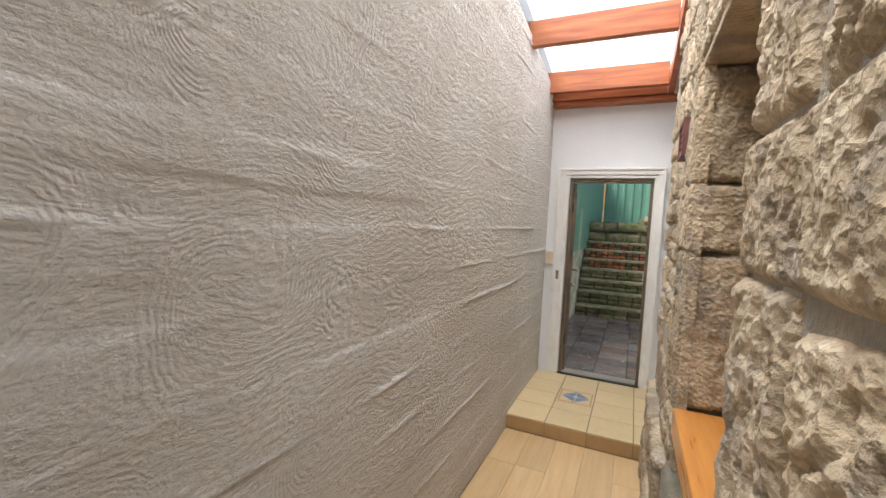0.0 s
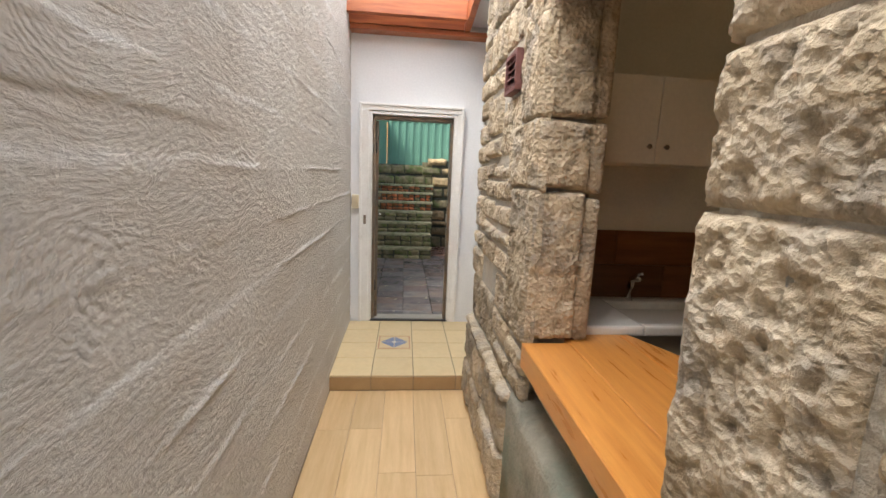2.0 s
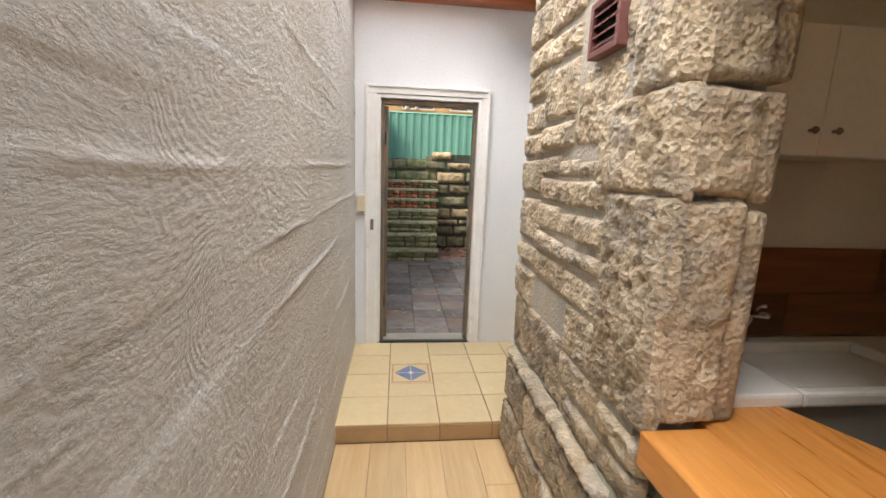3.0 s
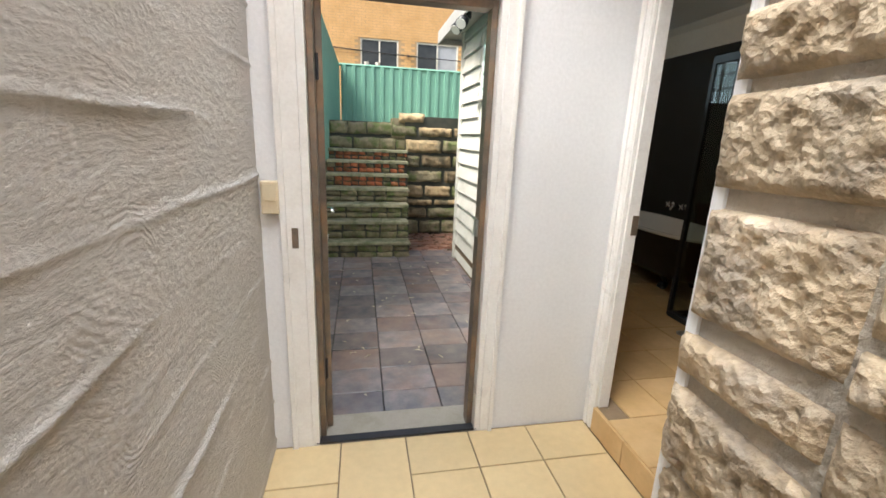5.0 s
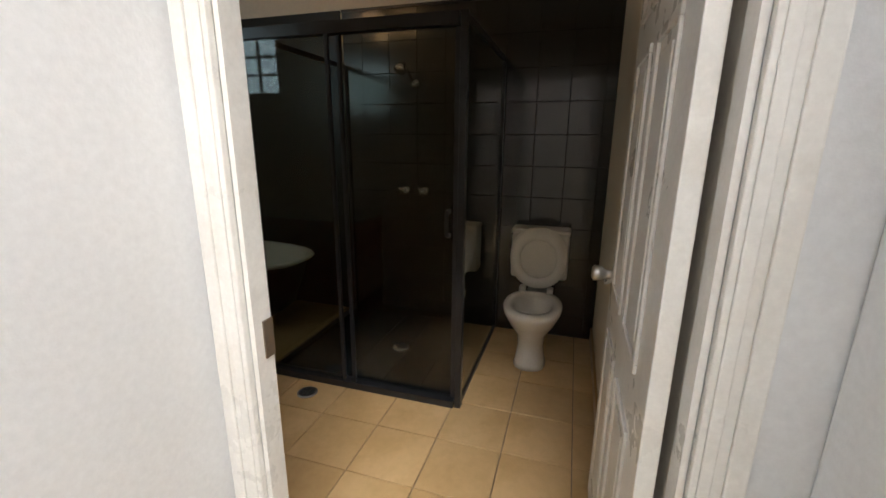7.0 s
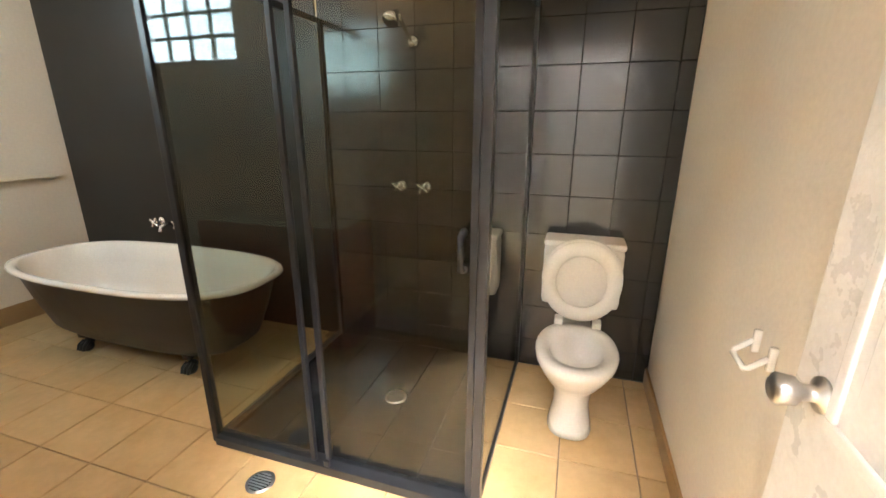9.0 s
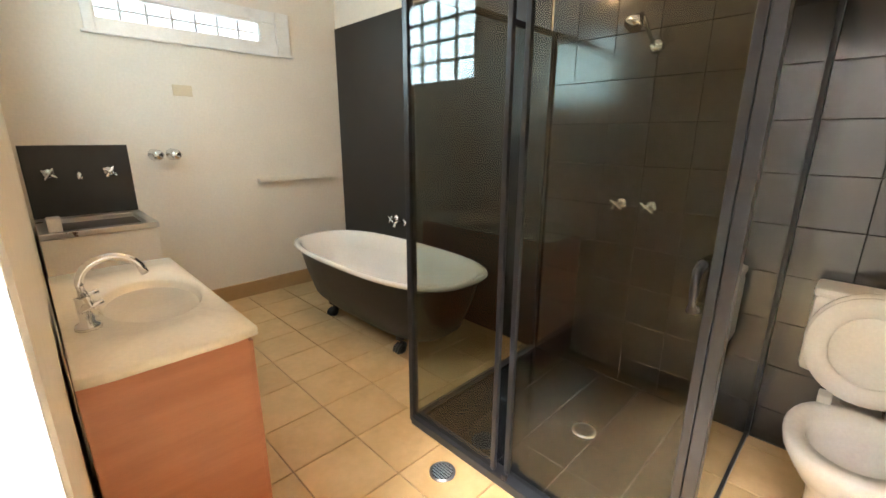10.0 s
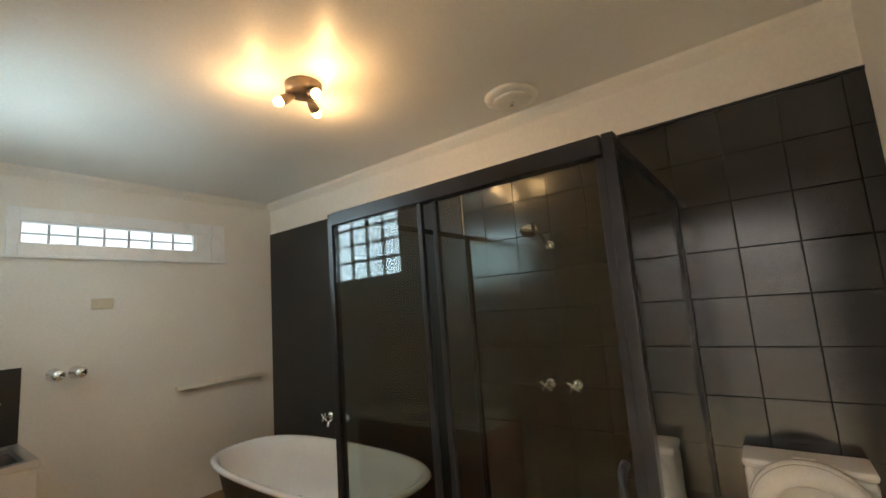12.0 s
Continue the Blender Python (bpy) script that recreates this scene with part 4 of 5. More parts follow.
def bath():
    cx, cy = 3.335, 7.91
    rx, ry = 0.385, 0.88
    t = thing("bathtub", (cx, cy, 0.255), "freestanding clawfoot bath, black outside and white enamel inside", "bathtub")
    outer = [oval(cx, cy, z, rx * a, ry * b, 48, 3.0) for z, a, b in ((0.37, 0.4, 0.6), (0.385, 0.55, 0.72), (0.44, 0.68, 0.8), (0.6, 0.8, 0.87), (0.74, 0.87, 0.92), (0.79, 0.9, 0.94))]
    part("shell", loft(bmesh.new(), outer, True, False), BATHBLK, t, "black painted outside", True)
    inner = [oval(cx, cy, z, rx * a, ry * b, 48, 2.8) for z, a, b in ((0.788, 0.9, 0.945), (0.792, 0.98, 0.985), (0.805, 1.0, 1.0), (0.82, 0.985, 0.992), (0.822, 0.93, 0.965), (0.81, 0.88, 0.935), (0.7, 0.82, 0.89), (0.55, 0.74, 0.83), (0.46, 0.6, 0.74), (0.43, 0.4, 0.6))]
    part("rolled_rim", loft(bmesh.new(), inner, False, True), ENAMEL, t, "white enamel inside and rolled rim", True)
    for sx in (-1, 1):
        for y in (7.49, 8.31):
            bm = bmesh.new()
            x = cx + sx * 0.15
            tube(bm, [(x, y, 0.46), (x - 0.0, y, 0.42), (x + sx * 0.012, y, 0.36), (x + sx * 0.004, y, 0.32), (x - sx * 0.02 + sx * 0.01, y, 0.3)], 0.03, 12, [0.05, 0.045, 0.03, 0.026, 0.03])
            bmesh.ops.create_uvsphere(bm, u_segments=14, v_segments=9, radius=0.036, matrix=Matrix.Translation((x + sx * 0.01, y, 0.291)))
            for k in (-1, 0, 1):
                tube(bm, [(x + sx * 0.01, y + 0.02 * k, 0.325), (x + sx * 0.04, y + 0.024 * k, 0.305), (x + sx * 0.05, y + 0.022 * k, 0.275)], 0.009, 8)
            part("claw_foot", bm, BATHBLK, t, "black cast claw foot", True)


bath()


def toilet():
    cx, cy, f = 3.42, 5.445, 0.255
    t = thing("toilet", (cx, cy, f), "white ceramic toilet with its seat and lid raised", "toilet")
    rings = [oval(x, cy, z, rx, ry, 32, p) for z, x, rx, ry, p in ((f + 0.001, 3.42, 0.14, 0.1, 2.6), (f + 0.03, 3.42, 0.13, 0.092, 2.4), (f + 0.12, 3.43, 0.105, 0.08, 2.2), (f + 0.2, 3.43, 0.12, 0.09, 2.1), (f + 0.28, 3.42, 0.19, 0.14, 2.1), (f + 0.36, 3.41, 0.235, 0.175, 2.2), (f + 0.395, 3.41, 0.24, 0.18, 2.2), (f + 0.405, 3.41, 0.232, 0.172, 2.2), (f + 0.405, 3.4, 0.175, 0.125, 2.1), (f + 0.37, 3.4, 0.165, 0.115, 2.1), (f + 0.28, 3.42, 0.12, 0.085, 2.0), (f + 0.22, 3.44, 0.06, 0.05, 2.0))]
    part("bowl", loft(bmesh.new(), rings), CERAMIC, t, "white ceramic pedestal bowl", True)
    part("outlet", boxes((3.56, 3.862, cy - 0.075, cy + 0.075, f, f + 0.385), bevel=0.03), CERAMIC, t)
    cis = part("cistern", boxes((3.7, 3.862, cy - 0.19, cy + 0.19, 0.72, 1.035), bevel=0.028), SEATP, t, "cream plastic cistern")
    part("cistern_lid", boxes((3.692, 3.864, cy - 0.193, cy + 0.193, 1.03, 1.065), bevel=0.016), SEATP, cis)
    part("flush_button", boxes((3.75, 3.8, cy - 0.035, cy + 0.035, 1.065, 1.072), bevel=0.003), SEATP, cis)

    def plate(x, rz, ry, hz, thick, z0, hole):
        bm = bmesh.new()
        o = [(p[0], p[1]) for p in oval(cy, z0, 0, ry, rz, 40, 2.1)]
        lean = [0.06 * ((q - z0) + rz) for _, q in o]
        if not hole:
            loft(bm, [[(x + l - d, u * s + cy * (1 - s), q * s + z0 * (1 - s)) for (u, q), l in zip(o, lean)] for d, s in ((0, 1.0), (thick, 0.985), (thick + 0.006, 0.93))])
        else:
            loft(bm, [[(x + l - d, u * s + cy * (1 - s), q * s + z0 * (1 - s)) for (u, q), l in zip(o, lean)] for d, s in ((0, 0.99), (thick * 0.5, 1.0), (thick, 0.98), (thick, 0.66), (thick * 0.5, 0.63), (0, 0.64), (0, 0.99))], False, False)
        return bm

    part("lid", plate(3.655, 0.205, 0.19, 0, 0.012, 0.885, False), SEATP, t, "cream plastic lid leaning on the cistern", True)
    part("seat", plate(3.635, 0.2, 0.185, 0, 0.016, 0.88, True), SEATP, t, "cream plastic seat ring raised", True)
    for s in (-1, 1):
        part("hinge", boxes((3.6, 3.66, cy + s * 0.09 - 0.02, cy + s * 0.09 + 0.02, 0.655, 0.69), bevel=0.006), SEATP, t)


toilet()

holder = thing("toilet_roll_holder", (2.68, 5.06, 1.09), "white ceramic toilet roll holder on the wall", "roll holder")
for x in (2.63, 2.72):
    part("plate", boxes((x, x + 0.014, 5.051, 5.068, 1.08, 1.14), bevel=0.005), CERAMIC, holder)
bm = bmesh.new()
tube(bm, [(2.637, 5.066, 1.11), (2.637, 5.1, 1.08), (2.644, 5.106, 1.075), (2.72, 5.106, 1.075), (2.727, 5.1, 1.08), (2.727, 5.066, 1.11)], 0.007)
part("bar", bm, CERAMIC, holder, "", True)


def vanity():
    x0, x1, y0, y1, zt = 1.642, 2.045, 6.735, 7.72, 1.08
    t = thing("vanity", (1.86, 7.2, 0.255), "red-brown veneer vanity cabinet on a plinth", "cabinet")
    part("body", boxes((x0, x1 - 0.02, y0 + 0.01, y1 - 0.01, 0.35, 1.051), bevel=0.002), VANWOOD, t)
    part("kickboard", boxes((x0, x1 - 0.06, y0 + 0.02, y1 - 0.02, 0.256, 0.35)), VANWOOD, t)
    for a, b in ((y0 + 0.02, 7.22), (7.24, y1 - 0.02)):
        d = part("door", boxes((x1 - 0.02, x1 - 0.004, a, b, 0.37, 1.03), bevel=0.002), VANWOOD, t)
        part("handle", boxes((x1 - 0.004, x1 + 0.014, (a + b) / 2 - 0.04, (a + b) / 2 + 0.04, 0.93, 0.945), bevel=0.003), CHROME, d)
    top = thing("washbasin", (1.86, 7.2, 1.04), "cream moulded basin top with an oval bowl", "basin")
    cx, cy = 1.88, 7.2
    n = 48
    out = []
    for i in range(n):
        a = 2 * math.pi * i / n
        c, s = math.cos(a), math.sin(a)
        k = 1 / max(abs(c) / ((x1 + 0.005 - x0) / 2), abs(s) / ((y1 - y0 + 0.02) / 2))
        out.append(((x0 + x1 + 0.005) / 2 + c * k, (y0 + y1) / 2 + s * k))
    rings = [[(u, v, 1.052) for u, v in out], [(u, v, zt - 0.004) for u, v in out], [(u * 0.985 + 1.86 * 0.015, v * 0.99 + 7.2 * 0.01, zt) for u, v in out]]
    rings += [oval(cx, cy, z, 0.145 * a, 0.235 * a, n) for z, a in ((zt, 1.0), (zt - 0.008, 0.96), (zt - 0.06, 0.82), (zt - 0.11, 0.55), (zt - 0.125, 0.2))]
    part("moulded_top", loft(bmesh.new(), rings), VANTOP, top, "", True)
    bm = bmesh.new()
    disc(bm, (cx, cy, zt - 0.126), 0.022, 0.006)
    part("waste", bm, CHROME, top, "", True)
    tap = thing("basin_mixer", (1.7, 7.05, zt), "chrome swan-neck basin mixer with two cross handles", "tap")
    bm = bmesh.new()
    tube(bm, [(1.702, 7.05, zt), (1.702, 7.05, zt + 0.012), (1.702, 7.05, zt + 0.02), (1.702, 7.05, zt + 0.09)], 0.02, 18, [0.032, 0.03, 0.018, 0.018])
    part("body", bm, CHROME, tap, "", True)
    bm = bmesh.new()
    pts = [(1.702, 7.05, zt + 0.085), (1.702, 7.05, zt + 0.13)] + [(1.702 + 0.075 - 0.075 * math.cos(a), 7.05, zt + 0.13 + 0.065 * math.sin(a)) for a in np.linspace(0.2, 2.7, 12)] + [(1.855, 7.05, zt + 0.13)]
    tube(bm, pts, 0.011, 14)
    part("spout", bm, CHROME, tap, "", True)
    for s in (-1, 1):
        bm = bmesh.new()
        y = 7.05 + s * 0.03
        tube(bm, [(1.702, 7.05, zt + 0.06), (1.712, 7.05 + s * 0.045, zt + 0.075)], 0.012, 12)
        k = Vector((1.715, 7.05 + s * 0.055, zt + 0.078))
        for ang in (0.3, 0.3 + math.pi / 2):
            d = Vector((math.cos(ang), 0, math.sin(ang)))
            tube(bm, [k - d * 0.03, k, k + d * 0.03], 0.007, 10, [0.008, 0.006, 0.008])
        part("cross_handle", bm, CHROME, tap, "", True)


vanity()


def laundry():
    x0, x1, y0, y1 = 1.645, 2.185, 8.62, 9.198
    t = thing("laundry_tub", (1.93, 8.9, 0.255), "cream laundry cabinet with a deep steel tub", "laundry tub")
    part("body", boxes((x0, x1, y0, y1 - 0.002, 0.256, 1.06), bevel=0.004), SEATP, t)
    part("tub_rim", boxes((x0 - 0.0, x1 + 0.008, y0 - 0.01, y0 + 0.05, 1.061, 1.095), (x0, x1 + 0.008, y1 - 0.07, y1 - 0.004, 1.061, 1.095), (x0, x0 + 0.05, y0 + 0.05, y1 - 0.07, 1.061, 1.095), (x1 - 0.045, x1 + 0.008, y0 + 0.05, y1 - 0.07, 1.061, 1.095), bevel=0.005), STEEL, t, "stainless steel rim")
    part("tub_well", boxes((x0 + 0.05, x1 - 0.045, y0 + 0.05, y1 - 0.07, 1.062, 1.066)), BLACKM, t, "dark inside of the tub")
    s = thing("splashback", (1.93, 9.19, 1.1), "black splashback panel above the laundry tub", "splashback")
    part("panel", boxes((1.645, 2.186, 9.186, 9.199, 1.098, 1.547), bevel=0.002), BLACKP, s)
    cross_tap((1.76, 9.186, 1.376), (0, -1, 0), "chrome cross-handled laundry tap", "laundry taps")
    cross_tap((2.06, 9.186, 1.376), (0, -1, 0), "chrome cross-handled laundry tap", "laundry taps")
    p = thing("laundry_spout", (1.9, 9.186, 1.37), "short chrome laundry spout", "tap")
    bm = bmesh.new()
    tube(bm, [(1.9, 9.186, 1.376), (1.9, 9.13, 1.38), (1.9, 9.09, 1.37), (1.9, 9.075, 1.34)], 0.013, 12)
    part("pipe", bm, CHROME, p, "", True)
    c = thing("plastic_container", (1.7, 8.68, 1.095), "small cream plastic container on the tub edge", "container")
    part("body", boxes((1.69, 1.75, 8.64, 8.74, 1.096, 1.17), bevel=0.006), SEATP, c)
    for x in (2.34, 2.45):
        w = thing("washing_machine_tap", (x, 9.2, 1.476), "chrome washing machine tap on the cream wall", "tap", "washing machine taps")
        bm = bmesh.new()
        tube(bm, [(x, 9.199, 1.476), (x, 9.19, 1.476), (x, 9.18, 1.476), (x, 9.11, 1.476)], 0.016, 16, [0.042, 0.04, 0.018, 0.018])
        part("body", bm, CHROME, w, "", True)
        bm = bmesh.new()
        tube(bm, [(x, 9.11, 1.476), (x, 9.08, 1.476), (x, 9.065, 1.476)], 0.03, 12, [0.024, 0.036, 0.026])
        part("handle", bm, CHROME, w, "", True)
    pl = thing("wall_plate_cover", (2.577, 9.195, 1.88), "beige plastic power outlet plate on the wall", "outlet")
    part("plate", boxes((2.515, 2.64, 9.188, 9.199, 1.885, 1.96), bevel=0.003), BEIGE, pl)
    sh = thing("soap_shelf", (3.38, 9.17, 1.23), "narrow cream wall shelf above the bath", "shelf")
    part("board", boxes((3.04, 3.735, 9.15, 9.199, 1.235, 1.26), bevel=0.006), CREAM, sh)
    part("lip", boxes((3.04, 3.735, 9.144, 9.15, 1.235, 1.275), bevel=0.003), CREAM, sh)


laundry()

light = thing("ceiling_spotlight", (2.785, 7.08, 2.82), "dark round ceiling light with three lit spot bulbs", "ceiling light")
bm = bmesh.new()
tube(bm, [(2.785, 7.08, 2.8195), (2.785, 7.08, 2.78), (2.785, 7.08, 2.77)], 0.08, 28, [0.085, 0.083, 0.07])
part("base", bm, BRONZE, light, "dark bronze base", True)
for a in (2.5, 0.4, 4.6):
    d = Vector((math.cos(a), math.sin(a), -0.55)).normalized()
    c = Vector((2.785, 7.08, 2.765)) + Vector((math.cos(a), math.sin(a), 0)) * 0.045
    bm = bmesh.new()
    tube(bm, [c, c + d * 0.03, c + d * 0.06], 0.02, 14, [0.012, 0.022, 0.026])
    spot = part("spot_head", bm, BRONZE, light, "", True)
    bm = bmesh.new()
    tube(bm, [c + d * 0.06, c + d * 0.075, c + d * 0.095, c + d * 0.1], 0.02, 14, [0.02, 0.024, 0.016, 0.006])
    part("bulb", bm, BULB, spot, "glowing warm bulb", True)
    lamp("bulb_light", "POINT", Matrix.Translation(c + d * 0.19), 0.6, (1.0, 0.58, 0.25), 0.022)

fan = thing("exhaust_vent", (3.61, 6.41, 2.82), "round cream ceiling exhaust vent", "vent")
bm = bmesh.new()
tube(bm, [(3.61, 6.41, 2.8195), (3.61, 6.41, 2.805), (3.61, 6.41, 2.795)], 0.13, 36, [0.145, 0.14, 0.12])
part("rim", bm, SEATP, fan, "", True)
bm = bmesh.new()
tube(bm, [(3.61, 6.41, 2.795), (3.61, 6.41, 2.785), (3.61, 6.41, 2.78)], 0.1, 32, [0.1, 0.095, 0.07])
part("cone", bm, SEATP, fan, "", True)
bm = bmesh.new()
tube(bm, [(3.61, 6.41, 2.78), (3.61, 6.41, 2.765)], 0.012, 12)
part("screw", bm, CHROME, fan, "", True)

# ---- kitchen behind the opening ----
solid("wall_kitchen_north", boxes((1.271, 4.2, 4.17, 4.298, 0, 2.7)), CREAM, "cream kitchen wall above dark timber", "wall")
solid("wall_kitchen_east", boxes((4.2, 4.3, -0.5, 4.3, 0, 2.7)), CREAM, "plain cream kitchen wall", "wall")
solid("wall_kitchen_south", boxes((1.5, 4.3, -0.6, -0.5, 0, 2.7)), CREAM, "plain cream kitchen wall", "wall")
solid("kitchen_floor", boxes((1.45, 4.3, -0.6, 4.3, -0.06, -0.005)), OAK, "oak kitchen floor", "floor")
solid("kitchen_ceiling", boxes((1.5, 4.3, -0.6, 4.3, 2.62, 2.7)), CREAM, "plain cream kitchen ceiling", "ceiling")
sp = thing("timber_splashback", (2.3, 4.16, 0.93), "dark brown timber board splashback along the kitchen wall", "splashback")
for r, (z0, z1) in enumerate(((0.93, 1.115), (1.118, 1.31))):
    x = 1.28 - 0.3 * r
    while x < 3.6:
        part("board", boxes((max(x, 1.28), min(x + 0.7, 3.6), 4.15, 4.168, z0, z1), bevel=0.001), JARRAH, sp)
        x += 0.703
cab = thing("wall_cabinet", (1.9, 4.0, 1.66), "white kitchen wall cabinet with two small brass knobs", "cabinet")
part("body", boxes((1.3, 2.07, 3.86, 4.168, 1.66, 2.05), bevel=0.002), CREAM, cab)
for x0, x1, k in ((1.302, 1.652, 1.612), (1.655, 2.068, 1.695)):
    d = part("door", boxes((x0, x1, 3.842, 3.858, 1.662, 2.048), bevel=0.003), CREAM, cab)
    bm = bmesh.new()
    tube(bm, [(k, 3.842, 1.738), (k, 3.83, 1.738), (k, 3.822, 1.738), (k, 3.815, 1.738)], 0.01, 12, [0.005, 0.006, 0.012, 0.008])
    part("knob", bm, BRONZE, d, "small brass knob", True)
sink = thing("kitchen_sink", (2.0, 3.93, 0.0), "pale kitchen sink bench with a moulded drainer", "sink")
part("carcass", boxes((1.3, 3.2, 3.74, 4.165, 0.0, 0.86)), SOFFIT, sink, "grey cabinet under the sink")
part("bench", boxes((1.28, 1.62, 3.69, 4.148, 0.875, 0.925), (1.62, 2.25, 3.69, 3.74, 0.875, 0.925), (1.62, 2.25, 4.08, 4.148, 0.875, 0.925), (2.25, 3.2, 3.69, 4.148, 0.875, 0.925), bevel=0.012), CERAMIC, sink)
part("bowl", boxes((1.615, 2.255, 3.735, 4.085, 0.862, 0.88), bevel=0.003), CERAMIC, sink)
ktap = thing("kitchen_tap", (1.77, 4.11, 0.92), "chrome kitchen mixer tap", "tap")
bm = bmesh.new()
tube(bm, [(1.77, 4.115, 0.925), (1.77, 4.115, 1.0), (1.765, 4.09, 1.05), (1.75, 4.0, 1.07)], 0.016, 14, [0.022, 0.018, 0.016, 0.012])
part("spout", bm, CHROME, ktap, "", True)
bm = bmesh.new()
tube(bm, [(1.77, 4.11, 1.03), (1.8, 4.09, 1.08), (1.81, 4.07, 1.085)], 0.008, 10)
part("lever", bm, CHROME, ktap, "", True)

# ---- back yard ----
ground = solid("ground", boxes((-60, 60, 6.16, 120, -0.3, 0.02)), SAND, "wet ground of the back yard", "ground")
upper = solid("upper_terrace", boxes((-8, 8, 11.0, 60, 0.02, 1.75)), MOSSY, "raised garden terrace behind the retaining wall", "ground")

steps = thing("garden_steps", (0.5, 9.4, 0.02), "mossy stone and red brick garden steps", "steps", kind="structure")
ORIG = [(9.41, 0.02), (9.6, 0.25), (9.8, 0.48), (10.0, 0.67), (10.2, 0.86), (10.4, 1.03), (10.6, 1.2), (10.8, 1.35), (10.87, 1.56), (10.97, 1.78)]
bm = bmesh.new()
for (y, z), (y2, z2) in zip(ORIG, ORIG[1:]):
    box(bm, -0.06, 1.0 + 0.012 * (y - 9.4) * 5, y + 0.03, 11.1, 0.021 if z < 0.1 else z - 0.03, z2 - 0.035)
part("core", bm, SAND, steps)
srng = random.Random(8)
for k, ((y, z), (y2, z2)) in enumerate(zip(ORIG, ORIG[1:])):
    right = 1.0 + 0.06 * (y - 9.4)
    brick = k in (4, 5, 6)
    x = -0.07
    while x < right - 0.03:
        w = 0.11 if brick else srng.uniform(0.14, 0.4) if k < 7 else srng.uniform(0.25, 0.45)
        w = min(w, right - x)
        rows_k = 2 if (k < 7) else 1
        hh = (z2 - 0.04 - z) / rows_k
        for r in range(rows_k):
            jut = srng.uniform(-0.008, 0.012) if k < 7 else srng.uniform(-0.05, 0.02)
            me = stone_mesh(max(w - 0.008, 0.03), hh - 0.008, srng.uniform(0, 90), 0.03, 0.008 if brick else 0.012, res=0.03, round_edge=0.014)
            me.materials.clear()
            me.materials.append(REDBRICK if brick and srng.random() < 0.8 else MOSSY)
            piece("brick" if brick else "stone", me, (x + w / 2, y + 0.03 + jut, z + hh * (r + 0.5)), steps, math.pi / 2 * 1.0)
        x += w
    if k < 7:
        x = -0.07
        while x < right - 0.03:
            w = min(srng.uniform(0.3, 0.5), right - x + 0.01)
            me = tile_mesh("tread", round(w, 2), 0.3, 0.04, TREAD, 0.008)
            piece("tread_slab", me, (x + w / 2, y + 0.135, z2 - 0.04), steps)
            x += w

rwall = solid("wall_retaining", boxes((1.06, 4.0, 10.8, 11.0, 0.02, 1.85)), SAND, "dry-laid sandstone retaining wall", "wall")
z = 0.03
for k in range(9):
    h = (0.26, 0.2, 0.13, 0.22, 0.24, 0.22, 0.23, 0.2, 0.18)[k]
    x = 1.06 if k < 7 else 0.85 + 0.1 * (k - 7)
    while x < 2.6:
        w = srng.uniform(0.22, 0.62)
        if k == 8 and srng.random() < 0.25:
            x += w
            continue
        me = stone_mesh(w - 0.02, h - 0.02 - srng.uniform(0, 0.03), srng.uniform(0, 90), 0.06, 0.03, res=0.03, round_edge=0.022)
        me.materials.clear()
        me.materials.append(MOSSY if k < 1 or srng.random() < 0.3 else RUBBLE)
        piece("stone", me, (x + w / 2, 10.83 - srng.uniform(0, 0.03), z + h / 2), rwall, math.pi / 2)
        x += w
    z += h
bm = boxes((0.86, 2.7, 10.83, 11.15, 1.5, z - 0.1))
part("capping_core", bm, MOSSY, rwall)


def corrugated(name, a, b, z0, z1, label):
    """Steel fence of trapezoid ribs between two plan points."""
    a, b = Vector((*a, 0)), Vector((*b, 0))
    d = (b - a).normalized()
    nrm = Vector((-d.y, d.x, 0))
    length = (b - a).length
    t = thing(name, ((a + b) / 2).to_tuple()[:2] + (z0,), label, "fence")
    prof, s = [], 0.0
    while s < length:
        for u, o in ((0, 0), (0.09, 0), (0.1, 0.03), (0.16, 0.03), (0.17, 0)):
            if s + u <= length:
                prof.append((s + u, o))
        s += 0.2
    bm = bmesh.new()
    for off in (0.0,):
        prev = None
        for s, o in prof:
            p = a + d * s + nrm * o
            v = (bm.verts.new((p.x, p.y, z0)), bm.verts.new((p.x, p.y, z1)))
            if prev:
                bm.faces.new((prev[0], v[0], v[1], prev[1]))
            prev = v
    ob = part("sheet", bm, GREEN, t)
    ob.modifiers.new("gauge", "SOLIDIFY").thickness = 0.004
    for zr in (z0, z1 - 0.02):
        bm = bmesh.new()
        tube(bm, [a + Vector((0, 0, zr + 0.02)), b + Vector((0, 0, zr + 0.02))], 0.03, 4)
        part("rail", bm, GREEN, t)
    n = int(length / 2.4) + 1
    for i in range(n + 1):
        p = a + d * (length * i / n)
        part("post", boxes((p.x - 0.03, p.x + 0.03, p.y - 0.03, p.y + 0.03, z0, z1 + 0.02)), GREEN, t)


corrugated("fence", (7.0, 14.0), (-0.06, 14.0), 1.75, 2.97, "green corrugated steel fence at the back of the terrace")
corrugated("fence", (-0.06, 13.95), (-0.12, 7.0), 1.2, 2.97, "green corrugated steel fence along the side of the yard")
ww = solid("wall_yard_side", boxes((-0.3, -0.09, 6.2, 10.9, 0.02, 1.2), (-0.2, -0.07, 9.35, 9.75, 0.02, 1.95), bevel=0.02), OLDWHITE, "flaking whitewashed low wall beside the garden steps", "wall")

